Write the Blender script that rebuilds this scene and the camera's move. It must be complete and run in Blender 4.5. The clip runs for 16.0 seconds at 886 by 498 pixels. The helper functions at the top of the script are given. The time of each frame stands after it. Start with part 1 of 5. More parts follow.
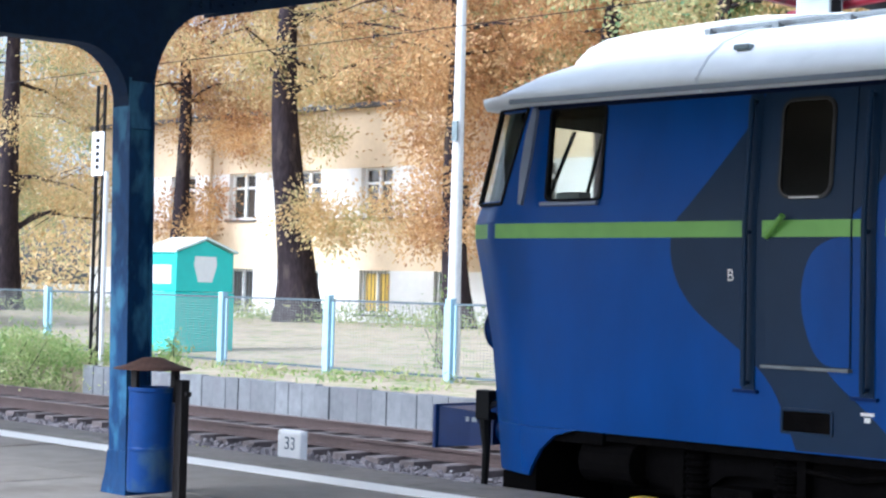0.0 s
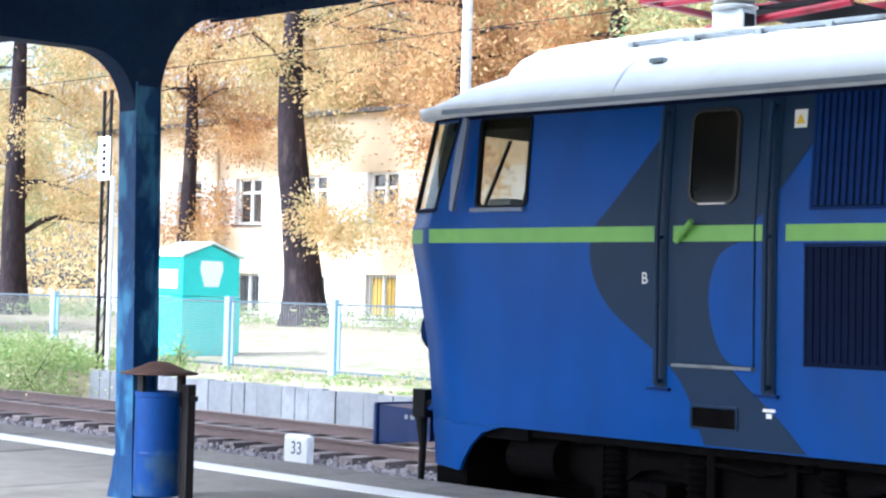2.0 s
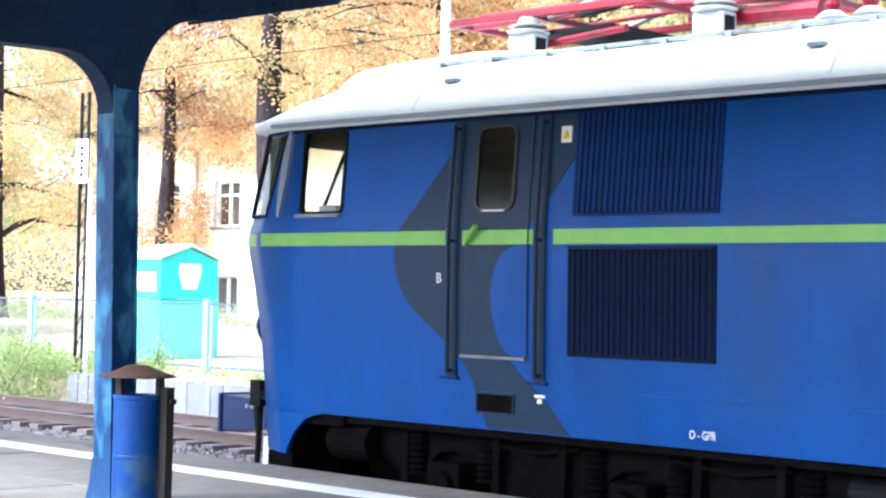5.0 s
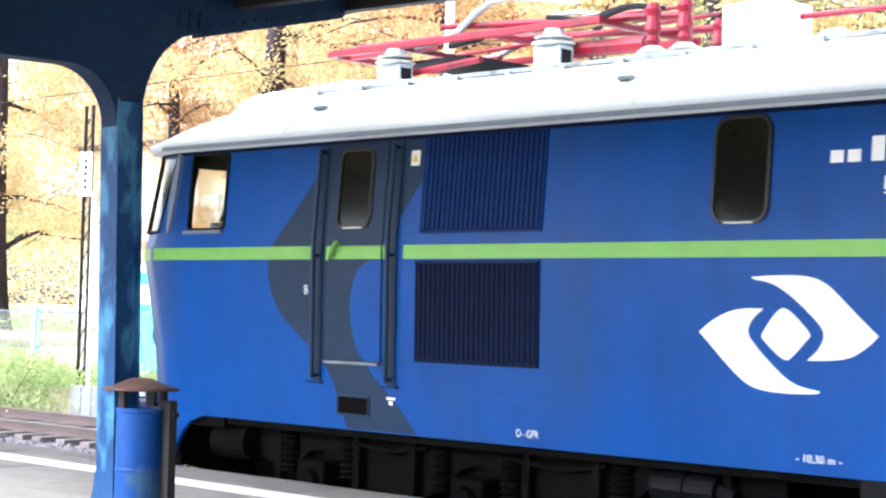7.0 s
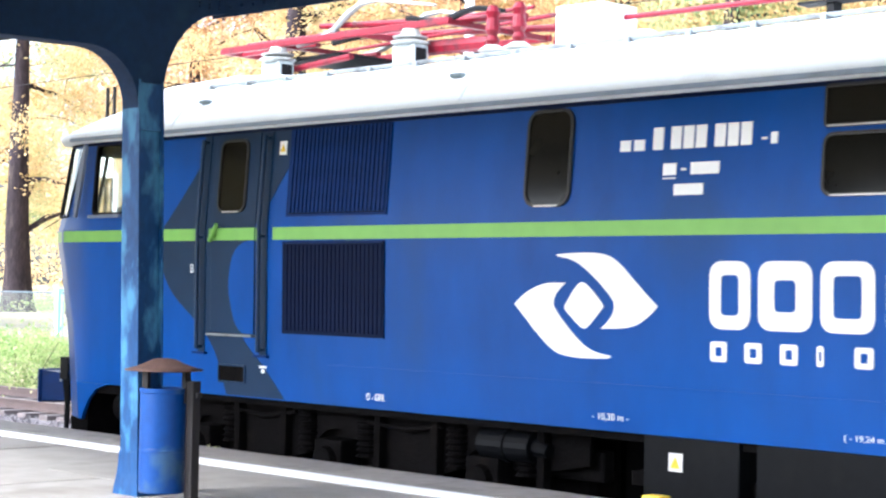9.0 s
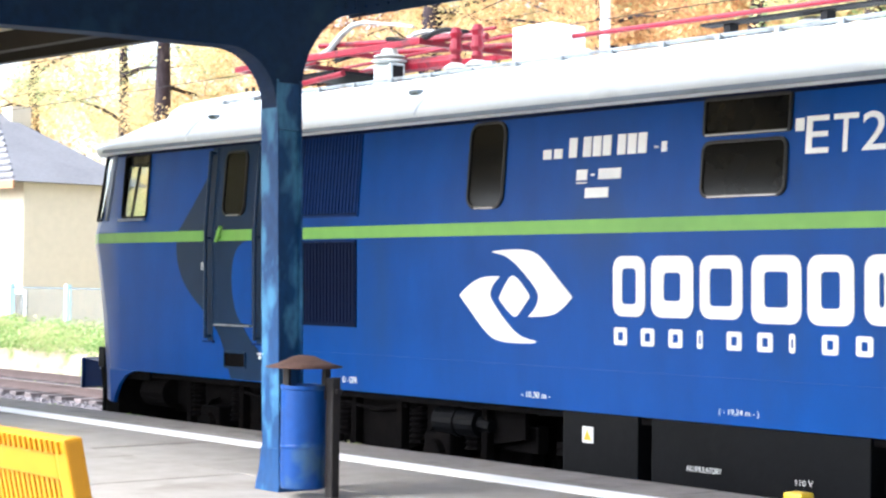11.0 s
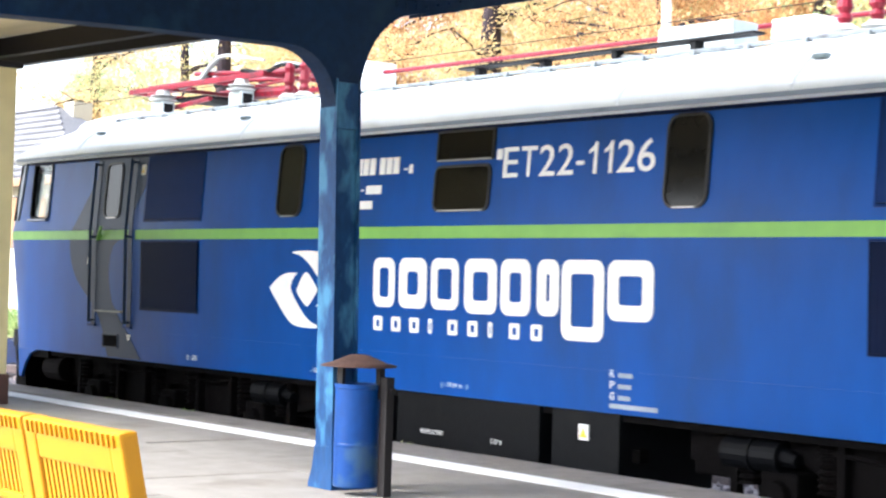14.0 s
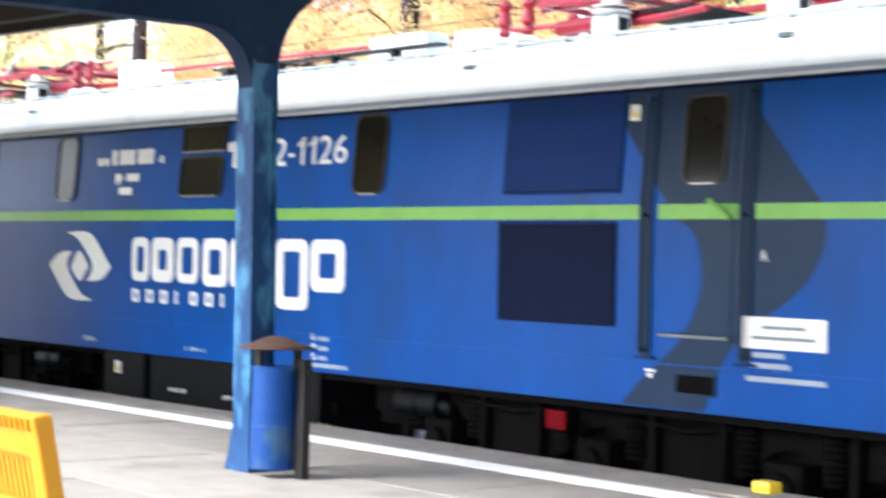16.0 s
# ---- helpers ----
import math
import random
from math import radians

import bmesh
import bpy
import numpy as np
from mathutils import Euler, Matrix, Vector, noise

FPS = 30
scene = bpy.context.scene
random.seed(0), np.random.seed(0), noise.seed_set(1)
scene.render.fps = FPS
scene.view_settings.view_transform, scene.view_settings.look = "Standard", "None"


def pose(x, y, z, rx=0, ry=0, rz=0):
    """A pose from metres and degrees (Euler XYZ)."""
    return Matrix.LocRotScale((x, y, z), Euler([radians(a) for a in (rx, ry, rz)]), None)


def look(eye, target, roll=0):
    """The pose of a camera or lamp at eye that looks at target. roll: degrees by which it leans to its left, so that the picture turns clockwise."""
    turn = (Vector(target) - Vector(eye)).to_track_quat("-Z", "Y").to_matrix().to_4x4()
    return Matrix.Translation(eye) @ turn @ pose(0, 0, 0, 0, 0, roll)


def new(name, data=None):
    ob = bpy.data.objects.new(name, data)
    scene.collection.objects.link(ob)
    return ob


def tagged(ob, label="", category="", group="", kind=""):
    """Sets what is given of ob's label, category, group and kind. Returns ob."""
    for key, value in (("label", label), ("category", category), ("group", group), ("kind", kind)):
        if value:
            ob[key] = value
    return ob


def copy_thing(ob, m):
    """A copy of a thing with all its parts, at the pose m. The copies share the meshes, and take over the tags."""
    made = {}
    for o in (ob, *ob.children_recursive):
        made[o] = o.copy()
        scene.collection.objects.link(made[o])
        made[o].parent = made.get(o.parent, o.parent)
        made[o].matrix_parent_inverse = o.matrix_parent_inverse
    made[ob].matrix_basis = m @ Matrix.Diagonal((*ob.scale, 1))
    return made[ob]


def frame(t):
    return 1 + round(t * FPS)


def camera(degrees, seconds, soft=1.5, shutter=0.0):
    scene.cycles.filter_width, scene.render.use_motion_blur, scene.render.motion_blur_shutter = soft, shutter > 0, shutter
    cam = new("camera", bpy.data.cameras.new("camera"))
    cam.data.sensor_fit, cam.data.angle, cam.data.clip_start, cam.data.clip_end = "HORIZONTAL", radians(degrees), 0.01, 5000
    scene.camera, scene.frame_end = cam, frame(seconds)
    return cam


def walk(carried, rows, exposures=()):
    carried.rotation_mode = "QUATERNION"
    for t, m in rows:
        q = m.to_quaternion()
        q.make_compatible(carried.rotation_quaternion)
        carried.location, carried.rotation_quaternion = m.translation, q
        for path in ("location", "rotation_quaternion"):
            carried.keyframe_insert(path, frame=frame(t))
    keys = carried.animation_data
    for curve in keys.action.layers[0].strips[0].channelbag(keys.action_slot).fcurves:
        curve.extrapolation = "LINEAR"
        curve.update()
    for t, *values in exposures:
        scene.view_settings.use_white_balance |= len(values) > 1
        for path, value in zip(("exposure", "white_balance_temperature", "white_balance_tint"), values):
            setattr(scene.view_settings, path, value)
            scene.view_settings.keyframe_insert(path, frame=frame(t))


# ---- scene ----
from mathutils import geometry

EYE = 1.32          # camera height over the platform
AXIS = 10.59        # axis of the locomotive's track
RAIL = -0.70        # rail head of that track


def aim(yaw, pitch, roll):
    return pose(0, 0, EYE, 0, 0, yaw) @ pose(0, 0, 0, pitch) @ pose(0, 0, 0, 0, roll) @ pose(0, 0, 0, 90)


cam = camera(28.76, 16.0, soft=2.3, shutter=0.5)
VIEW = [
    (0.0, 45.08, 1.43, -1.52), (0.5, 45.06, 1.45, -1.37), (1.0, 45.33, 1.51, -1.44), (1.5, 45.30, 1.60, -1.50),
    (2.0, 45.29, 1.57, -1.48), (2.5, 46.06, 1.32, -1.46), (3.0, 45.64, 1.30, -1.41), (3.5, 44.95, 1.48, -1.49),
    (4.0, 44.48, 1.43, -1.28), (6.5, 44.78, 2.10, -1.49), (7.0, 44.71, 2.11, -1.48), (7.5, 44.62, 1.94, -1.69),
    (8.0, 44.74, 1.77, -1.39), (8.5, 45.11, 1.51, -1.30), (9.0, 45.41, 1.40, -1.13), (9.5, 45.90, 1.51, -1.05),
    (12.0, 52.15, 1.57, -0.47), (12.5, 52.26, 2.28, -0.52), (13.0, 52.14, 1.94, -1.56), (13.5, 52.70, 1.45, -2.11),
    (14.0, 51.82, 1.20, -1.77), (14.5, 51.70, 1.40, -1.99), (15.0, 51.81, 1.66, -1.61), (15.5, 51.77, 1.84, -1.35),
    (16.0, 49.08, 0.68, -1.76)]
walk(cam, [(t, aim(a, b, c)) for t, a, b, c in VIEW],
     exposures=[(0.0, 1.20, 5300, 10), (2.0, 1.76, 5250, 10), (4.0, 2.0, 5250, 10), (6.5, 2.42, 5600, 10), (9.5, 2.42, 5600, 10), (12.0, 2.3, 5900, 10), (16.0, 2.35, 5850, 10)])

# ---- light: bright overcast autumn day ----
world = bpy.data.worlds.new("overcast_sky")
scene.world = world
world.use_nodes = True
wn, wl = world.node_tree.nodes, world.node_tree.links
sky = wn.new("ShaderNodeTexSky")
sky.sky_type, sky.sun_disc = "NISHITA", False
sky.sun_elevation, sky.sun_rotation = radians(38), radians(200)
sky.air_density, sky.dust_density, sky.ozone_density = 1.0, 4.0, 1.0
hsv = wn.new("ShaderNodeHueSaturation")
hsv.inputs["Saturation"].default_value = 0.35
wl.new(sky.outputs["Color"], hsv.inputs["Color"])
wl.new(hsv.outputs["Color"], wn["Background"].inputs["Color"])
wn["Background"].inputs["Strength"].default_value = 0.15
sun = new("sun", bpy.data.lights.new("sun", "SUN"))
sun.data.energy, sun.data.angle, sun.data.color = 1.3, radians(20), (1.0, 0.96, 0.9)
sun.matrix_world = look((0, 0, 0), (0.27, 0.74, -0.62))


# ---- materials ----
def mat(name, color, rough=0.6, metal=0.0, vary=0.15, scale=6.0, bump=0.0, bump_scale=60.0, stain=None, stain_at=0.62, coat=0.0, per_object=0.0, per_island=0.0, spec=0.5, placed=False, stretch=(1, 1, 1)):
    """A paint or mineral surface: two scales of colour variation, stains with a shape of their own, fine relief."""
    m = bpy.data.materials.new(name)
    m.use_nodes = True
    n, l = m.node_tree.nodes, m.node_tree.links
    b = n["Principled BSDF"]
    b.inputs["Roughness"].default_value, b.inputs["Metallic"].default_value = rough, metal
    b.inputs["Coat Weight"].default_value, b.inputs["Specular IOR Level"].default_value = coat, spec
    tc = n.new("ShaderNodeTexCoord")
    mp = n.new("ShaderNodeMapping")
    mp.inputs["Scale"].default_value = stretch
    l.new(n.new("ShaderNodeNewGeometry").outputs["Position"] if placed else tc.outputs["Object"], mp.inputs["Vector"])

    def noise_tex(s, detail=4.0):
        t = n.new("ShaderNodeTexNoise")
        t.inputs["Scale"].default_value, t.inputs["Detail"].default_value = s, detail
        l.new(mp.outputs["Vector"], t.inputs["Vector"])
        return t

    big, fine = noise_tex(scale * 0.17, 3), noise_tex(scale * 2.2, 6)
    add = n.new("ShaderNodeMath")
    add.operation = "ADD"
    l.new(big.outputs["Fac"], add.inputs[0]), l.new(fine.outputs["Fac"], add.inputs[1])
    rng = n.new("ShaderNodeMapRange")
    rng.inputs["From Min"].default_value, rng.inputs["From Max"].default_value = 0.65, 1.35
    rng.inputs["To Min"].default_value, rng.inputs["To Max"].default_value = 1 - vary, 1 + vary
    l.new(add.outputs[0], rng.inputs["Value"])
    val = rng.outputs["Result"]
    for amount, node, out in ((per_object, "ShaderNodeObjectInfo", "Random"), (per_island, "ShaderNodeNewGeometry", "Random Per Island")):
        if amount:
            r2 = n.new("ShaderNodeMapRange")
            r2.inputs["To Min"].default_value, r2.inputs["To Max"].default_value = 1 - amount, 1 + amount
            l.new(n.new(node).outputs[out], r2.inputs["Value"])
            mu = n.new("ShaderNodeMath")
            mu.operation = "MULTIPLY"
            l.new(val, mu.inputs[0]), l.new(r2.outputs["Result"], mu.inputs[1])
            val = mu.outputs[0]
    mix = n.new("ShaderNodeVectorMath")
    mix.operation = "SCALE"
    mix.inputs[0].default_value = color
    l.new(val, mix.inputs["Scale"])
    col = mix.outputs["Vector"]
    if stain:
        sn = noise_tex(scale * 0.6, 8)
        rp = n.new("ShaderNodeMapRange")
        rp.inputs["From Min"].default_value, rp.inputs["From Max"].default_value = stain_at - 0.05, stain_at + 0.08
        l.new(sn.outputs["Fac"], rp.inputs["Value"])
        mx = n.new("ShaderNodeMix")
        mx.data_type = "RGBA"
        mx.inputs["B"].default_value = (*stain, 1)
        l.new(rp.outputs["Result"], mx.inputs["Factor"]), l.new(col, mx.inputs["A"])
        col = mx.outputs["Result"]
    l.new(col, b.inputs["Base Color"])
    if bump:
        bt = noise_tex(bump_scale, 5)
        bn = n.new("ShaderNodeBump")
        bn.inputs["Strength"].default_value, bn.inputs["Distance"].default_value = bump, 0.02
        l.new(bt.outputs["Fac"], bn.inputs["Height"]), l.new(bn.outputs["Normal"], b.inputs["Normal"])
    return m


def leaf_mat(name, a, c, d):
    """Leaves: colour by clump and by leaf between three hues, letting light through."""
    m = bpy.data.materials.new(name)
    m.use_nodes = True
    n, l = m.node_tree.nodes, m.node_tree.links
    b = n["Principled BSDF"]
    b.inputs["Roughness"].default_value = 0.6
    geo = n.new("ShaderNodeNewGeometry")
    tc = n.new("ShaderNodeTexCoord")
    t = n.new("ShaderNodeTexNoise")
    t.inputs["Scale"].default_value = 0.75
    l.new(tc.outputs["Object"], t.inputs["Vector"])
    add = n.new("ShaderNodeMath")
    add.operation = "MULTIPLY_ADD"
    add.inputs[1].default_value = 0.26
    l.new(geo.outputs["Random Per Island"], add.inputs[0]), l.new(t.outputs["Fac"], add.inputs[2])
    ramp = n.new("ShaderNodeValToRGB")
    e = ramp.color_ramp.elements
    e[0].position, e[0].color, e[1].position, e[1].color = 0.44, (*a, 1), 0.86, (*d, 1)
    e.new(0.64).color = (*c, 1)
    l.new(add.outputs[0], ramp.inputs["Fac"])
    l.new(ramp.outputs["Color"], b.inputs["Base Color"])
    tr = n.new("ShaderNodeBsdfTranslucent")
    l.new(ramp.outputs["Color"], tr.inputs["Color"])
    ms = n.new("ShaderNodeMixShader")
    ms.inputs["Fac"].default_value = 0.45
    out = n["Material Output"]
    l.new(b.outputs["BSDF"], ms.inputs[1]), l.new(tr.outputs["BSDF"], ms.inputs[2]), l.new(ms.outputs["Shader"], out.inputs["Surface"])
    return m


def glass_mat(name, tint, rough=0.03):
    m = bpy.data.materials.new(name)
    m.use_nodes = True
    b = m.node_tree.nodes["Principled BSDF"]
    b.inputs["Base Color"].default_value = (*tint, 1)
    b.inputs["Roughness"].default_value, b.inputs["IOR"].default_value = rough, 1.22
    b.inputs["Transmission Weight"].default_value = 1.0
    return m


M = {}
M["blue"] = mat("loco_blue_paint", (0.004, 0.060, 0.275), 0.32, vary=0.20, scale=1.6, bump=0.05, bump_scale=2.5, stain=(0.008, 0.052, 0.205), stain_at=0.60, spec=0.15, stretch=(1, 1, 0.45))
M["slate"] = mat("loco_slate_paint", (0.007, 0.025, 0.062), 0.38, vary=0.12, scale=1.6, bump=0.04, bump_scale=2.5, spec=0.18)
M["green"] = mat("loco_green_stripe", (0.19, 0.42, 0.085), 0.42, vary=0.10, scale=3, spec=0.35, stain=(0.15, 0.33, 0.08), stain_at=0.66)
M["white"] = mat("white_lettering", (0.82, 0.82, 0.80), 0.5, vary=0.05, scale=5)
M["roof"] = mat("roof_silver_paint", (0.80, 0.84, 0.85), 0.42, vary=0.07, scale=2.2, bump=0.05, bump_scale=5, stain=(0.55, 0.56, 0.55), stain_at=0.70)
M["roofgrey"] = mat("insulator_base_grey_paint", (0.16, 0.205, 0.215), 0.5, vary=0.15, scale=5, stain=(0.09, 0.10, 0.10), stain_at=0.64)
M["pedestal"] = mat("pedestal_pale_grey_paint", (0.36, 0.40, 0.40), 0.5, vary=0.12, scale=5, stain=(0.2, 0.21, 0.2), stain_at=0.66)
M["red"] = mat("pantograph_red_paint", (0.155, 0.002, 0.012), 0.42, vary=0.25, scale=8, stain=(0.05, 0.006, 0.010), stain_at=0.62, spec=0.3)
M["redtag"] = mat("tag_dark_red_paint", (0.12, 0.001, 0.005), 0.6, vary=0.2, scale=9, spec=0.05)
M["faded"] = mat("faded_white_stencil", (0.30, 0.34, 0.40), 0.6, vary=0.2, scale=20)
# grime stains over a base that also holds the shade under the locomotive
M["under"] = mat("grimy_gear_with_shade", (0.0036, 0.0031, 0.0033), 0.85, vary=0.4, scale=7, bump=0.3, bump_scale=40, stain=(0.0065, 0.0052, 0.0048), stain_at=0.62, spec=0.05)
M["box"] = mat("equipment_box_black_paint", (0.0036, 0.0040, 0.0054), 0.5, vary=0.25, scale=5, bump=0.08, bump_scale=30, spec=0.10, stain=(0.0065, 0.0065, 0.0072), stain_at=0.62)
M["rubber"] = mat("black_rubber", (0.004, 0.004, 0.005), 0.7, vary=0.1, spec=0.2)
M["darkglass"] = mat("dark_window_glass", (0.007, 0.007, 0.006), 0.12, vary=0.3, scale=2, spec=0.18)
M["winframe"] = mat("window_frame_metal", (0.012, 0.011, 0.010), 0.4, 0.0, vary=0.2, scale=9, spec=0.35)
M["cabin"] = mat("cab_interior_grey_green", (0.20, 0.23, 0.20), 0.6, vary=0.15)
M["cabdark"] = mat("cab_dark_grey_green", (0.085, 0.115, 0.10), 0.6, vary=0.15)
M["louvre"] = mat("louvre_dark_blue", (0.003, 0.022, 0.11), 0.5, vary=0.15, scale=5, spec=0.1)
M["bufferblue"] = mat("buffer_dark_blue_gloss", (0.003, 0.026, 0.125), 0.30, vary=0.15, scale=5, spec=0.4)
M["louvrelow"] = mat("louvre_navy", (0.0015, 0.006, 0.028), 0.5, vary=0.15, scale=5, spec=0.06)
M["yellow"] = mat("sign_yellow", (0.75, 0.52, 0.02), 0.4, vary=0.1)
M["glass"] = glass_mat("clear_glass", (0.84, 0.89, 0.86))
M["colblue"] = mat("column_blue_paint", (0.004, 0.036, 0.112), 0.5, vary=0.3, scale=11, bump=0.12, bump_scale=24, stain=(0.045, 0.150, 0.26), stain_at=0.55, spec=0.22, stretch=(1, 1, 0.5))
# the column's blue, darkened: canopy shade is put into the beam's colour
M["beamblue"] = mat("beam_blue_with_shade", (0.003, 0.017, 0.052), 0.55, vary=0.35, scale=7, bump=0.10, bump_scale=24, stain=(0.008, 0.030, 0.065), stain_at=0.60, spec=0.15)
M["binblue"] = mat("bin_blue_paint", (0.002, 0.036, 0.165), 0.42, vary=0.18, scale=7, bump=0.06, stain=(0.03, 0.07, 0.13), stain_at=0.58, spec=0.25)
M["rust"] = mat("rusty_brown_steel", (0.065, 0.036, 0.028), 0.8, vary=0.3, scale=16, bump=0.2, bump_scale=80, spec=0.2)
M["darkpost"] = mat("dark_painted_post", (0.012, 0.010, 0.010), 0.6, vary=0.25, scale=14, spec=0.25)
M["concrete"] = mat("platform_concrete", (0.235, 0.212, 0.188), 0.72, vary=0.20, scale=2.0, bump=0.18, bump_scale=45, stain=(0.165, 0.145, 0.125), stain_at=0.58, per_object=0.07, placed=True, spec=0.4)
M["edge"] = mat("platform_edge_concrete", (0.235, 0.205, 0.178), 0.7, vary=0.25, scale=4, bump=0.3, bump_scale=50, stain=(0.13, 0.115, 0.095), stain_at=0.6, per_object=0.08, placed=True)
M["joint"] = mat("joint_dirt", (0.08, 0.072, 0.065), 0.95, vary=0.3, scale=8, placed=True)
M["linewhite"] = mat("worn_white_line", (0.90, 0.89, 0.86), 0.5, vary=0.05, scale=6, stain=(0.62, 0.59, 0.55), stain_at=0.70)
M["ballast"] = mat("ballast_stone", (0.115, 0.10, 0.105), 0.9, vary=0.4, scale=9, bump=0.8, bump_scale=30, stain=(0.21, 0.19, 0.19), stain_at=0.56, per_island=0.4)
M["sleeper"] = mat("wooden_sleeper", (0.105, 0.085, 0.082), 0.85, vary=0.3, scale=9, bump=0.3, per_object=0.25, placed=True)
M["rail"] = mat("rusty_rail", (0.060, 0.038, 0.034), 0.7, vary=0.25, scale=9, bump=0.1)
M["railtop"] = mat("rail_head", (0.20, 0.17, 0.16), 0.4, 0.5, vary=0.2, scale=9)
M["wallgrey"] = mat("retaining_wall_concrete", (0.165, 0.172, 0.18), 0.88, vary=0.2, scale=4, bump=0.25, bump_scale=30, stain=(0.15, 0.15, 0.16), stain_at=0.6, per_object=0.14, placed=True)
M["ground"] = mat("earth_and_litter", (0.40, 0.33, 0.235), 0.95, vary=0.25, scale=3, bump=0.5, bump_scale=20, stain=(0.20, 0.26, 0.09), stain_at=0.57)
M["grass"] = leaf_mat("grass_blades", (0.17, 0.30, 0.08), (0.34, 0.42, 0.15), (0.48, 0.45, 0.24))
M["fence"] = mat("fence_pale_blue_paint", (0.36, 0.55, 0.66), 0.55, vary=0.12, scale=8, stain=(0.18, 0.24, 0.27), stain_at=0.66)
M["fencerail"] = mat("fence_rail_dark", (0.09, 0.12, 0.14), 0.6, vary=0.2)
M["wire"] = mat("galvanised_wire", (0.30, 0.31, 0.30), 0.5, 0.4, vary=0.15)
M["cream"] = mat("cream_render", (0.74, 0.60, 0.42), 0.9, vary=0.07, scale=2, bump=0.1, bump_scale=20, stain=(0.66, 0.51, 0.34), stain_at=0.66)
M["whitewall"] = mat("white_render", (0.80, 0.79, 0.77), 0.9, vary=0.05, scale=2, bump=0.1, bump_scale=20)
M["housewall"] = mat("house_pale_render", (0.52, 0.47, 0.36), 0.9, vary=0.07, scale=2, bump=0.1)
M["vane"] = mat("deflector_blue_grey", (0.15, 0.18, 0.25), 0.3, vary=0.1, scale=5)
M["lip"] = mat("roof_edge_shade_grey", (0.20, 0.24, 0.29), 0.5, vary=0.12, scale=4, stain=(0.12, 0.14, 0.16), stain_at=0.64)
M["roofrail"] = mat("roof_rail_grey", (0.17, 0.19, 0.20), 0.45, vary=0.2, scale=9, stain=(0.07, 0.07, 0.07), stain_at=0.6)
M["trim"] = mat("window_trim_dull", (0.035, 0.032, 0.030), 0.4, 0.2, vary=0.2, scale=9)
M["chrome"] = mat("bright_trim", (0.45, 0.44, 0.42), 0.35, 0.6, vary=0.1)
M["porcelain"] = mat("insulator_porcelain", (0.42, 0.43, 0.41), 0.3, vary=0.15, scale=8, stain=(0.2, 0.2, 0.19), stain_at=0.62)
M["winwhite"] = mat("white_window_frame", (0.80, 0.80, 0.79), 0.5, vary=0.05)
M["pane"] = mat("window_pane_dim", (0.055, 0.05, 0.045), 0.08, vary=0.4, scale=1.2, coat=0.5)
M["curtain"] = mat("yellow_curtain", (0.62, 0.42, 0.08), 0.9, vary=0.25, scale=8, stretch=(6, 1, 0.3))
M["teal"] = mat("teal_container_plastic", (0.06, 0.60, 0.53), 0.45, vary=0.06, scale=3)
M["tealtop"] = mat("container_lid_pale", (0.72, 0.80, 0.76), 0.5, vary=0.08, scale=5)
M["bark"] = mat("dark_bark", (0.034, 0.026, 0.030), 0.95, vary=0.5, scale=5, bump=0.9, bump_scale=12, stain=(0.075, 0.06, 0.055), stain_at=0.6, spec=0.1, stretch=(1, 1, 0.3))
M["leafA"] = leaf_mat("leaves_yellow", (0.50, 0.33, 0.13), (0.74, 0.56, 0.30), (0.42, 0.42, 0.19))
M["leafB"] = leaf_mat("leaves_russet", (0.36, 0.18, 0.09), (0.62, 0.39, 0.18), (0.76, 0.58, 0.32))
M["leafC"] = leaf_mat("leaves_green_gold", (0.17, 0.31, 0.15), (0.52, 0.48, 0.22), (0.76, 0.60, 0.34))
M["polewhite"] = mat("pale_concrete_pole", (0.68, 0.68, 0.67), 0.8, vary=0.1, scale=6, bump=0.1)
M["canopywood"] = mat("cream_canopy_boards", (0.62, 0.52, 0.30), 0.75, vary=0.10, scale=4, stretch=(0.3, 4, 1))
M["pierwall"] = mat("pale_yellow_render", (0.72, 0.62, 0.32), 0.85, vary=0.07, scale=3, bump=0.1)
M["boardgreen"] = mat("dark_green_board", (0.01, 0.12, 0.045), 0.4, vary=0.1)
M["plinth"] = mat("brown_plinth_tile", (0.075, 0.035, 0.025), 0.5, vary=0.2)
M["seat"] = mat("yellow_seat_plastic", (0.42, 0.19, 0.004), 0.38, vary=0.08, scale=5, spec=0.3)
M["slate_roof"] = mat("grey_roof_tile", (0.13, 0.13, 0.14), 0.8, vary=0.2, scale=4, per_object=0.1)
M["brownwin"] = mat("brown_shutter", (0.30, 0.16, 0.08), 0.7, vary=0.2)


# ---- mesh helpers ----
def box(bm, x0, x1, y0, y1, z0, z1, bevel=0.0, m=None):
    vs = [bm.verts.new((x, y, z)) for x in (x0, x1) for y in (y0, y1) for z in (z0, z1)]
    if m:
        for v in vs:
            v.co = m @ v.co
    a, b, c, d, e, f, g, h = vs
    fs = [bm.faces.new(q) for q in ((a, b, d, c), (e, g, h, f), (a, e, f, b), (c, d, h, g), (a, c, g, e), (b, f, h, d))]
    if bevel:
        es = list({ed for fa in fs for ed in fa.edges})
        bmesh.ops.bevel(bm, geom=es, offset=bevel, segments=2, affect="EDGES", profile=0.6)
    return vs


def boxbm(*a, **k):
    bm = bmesh.new()
    box(bm, *a, **k)
    return bm


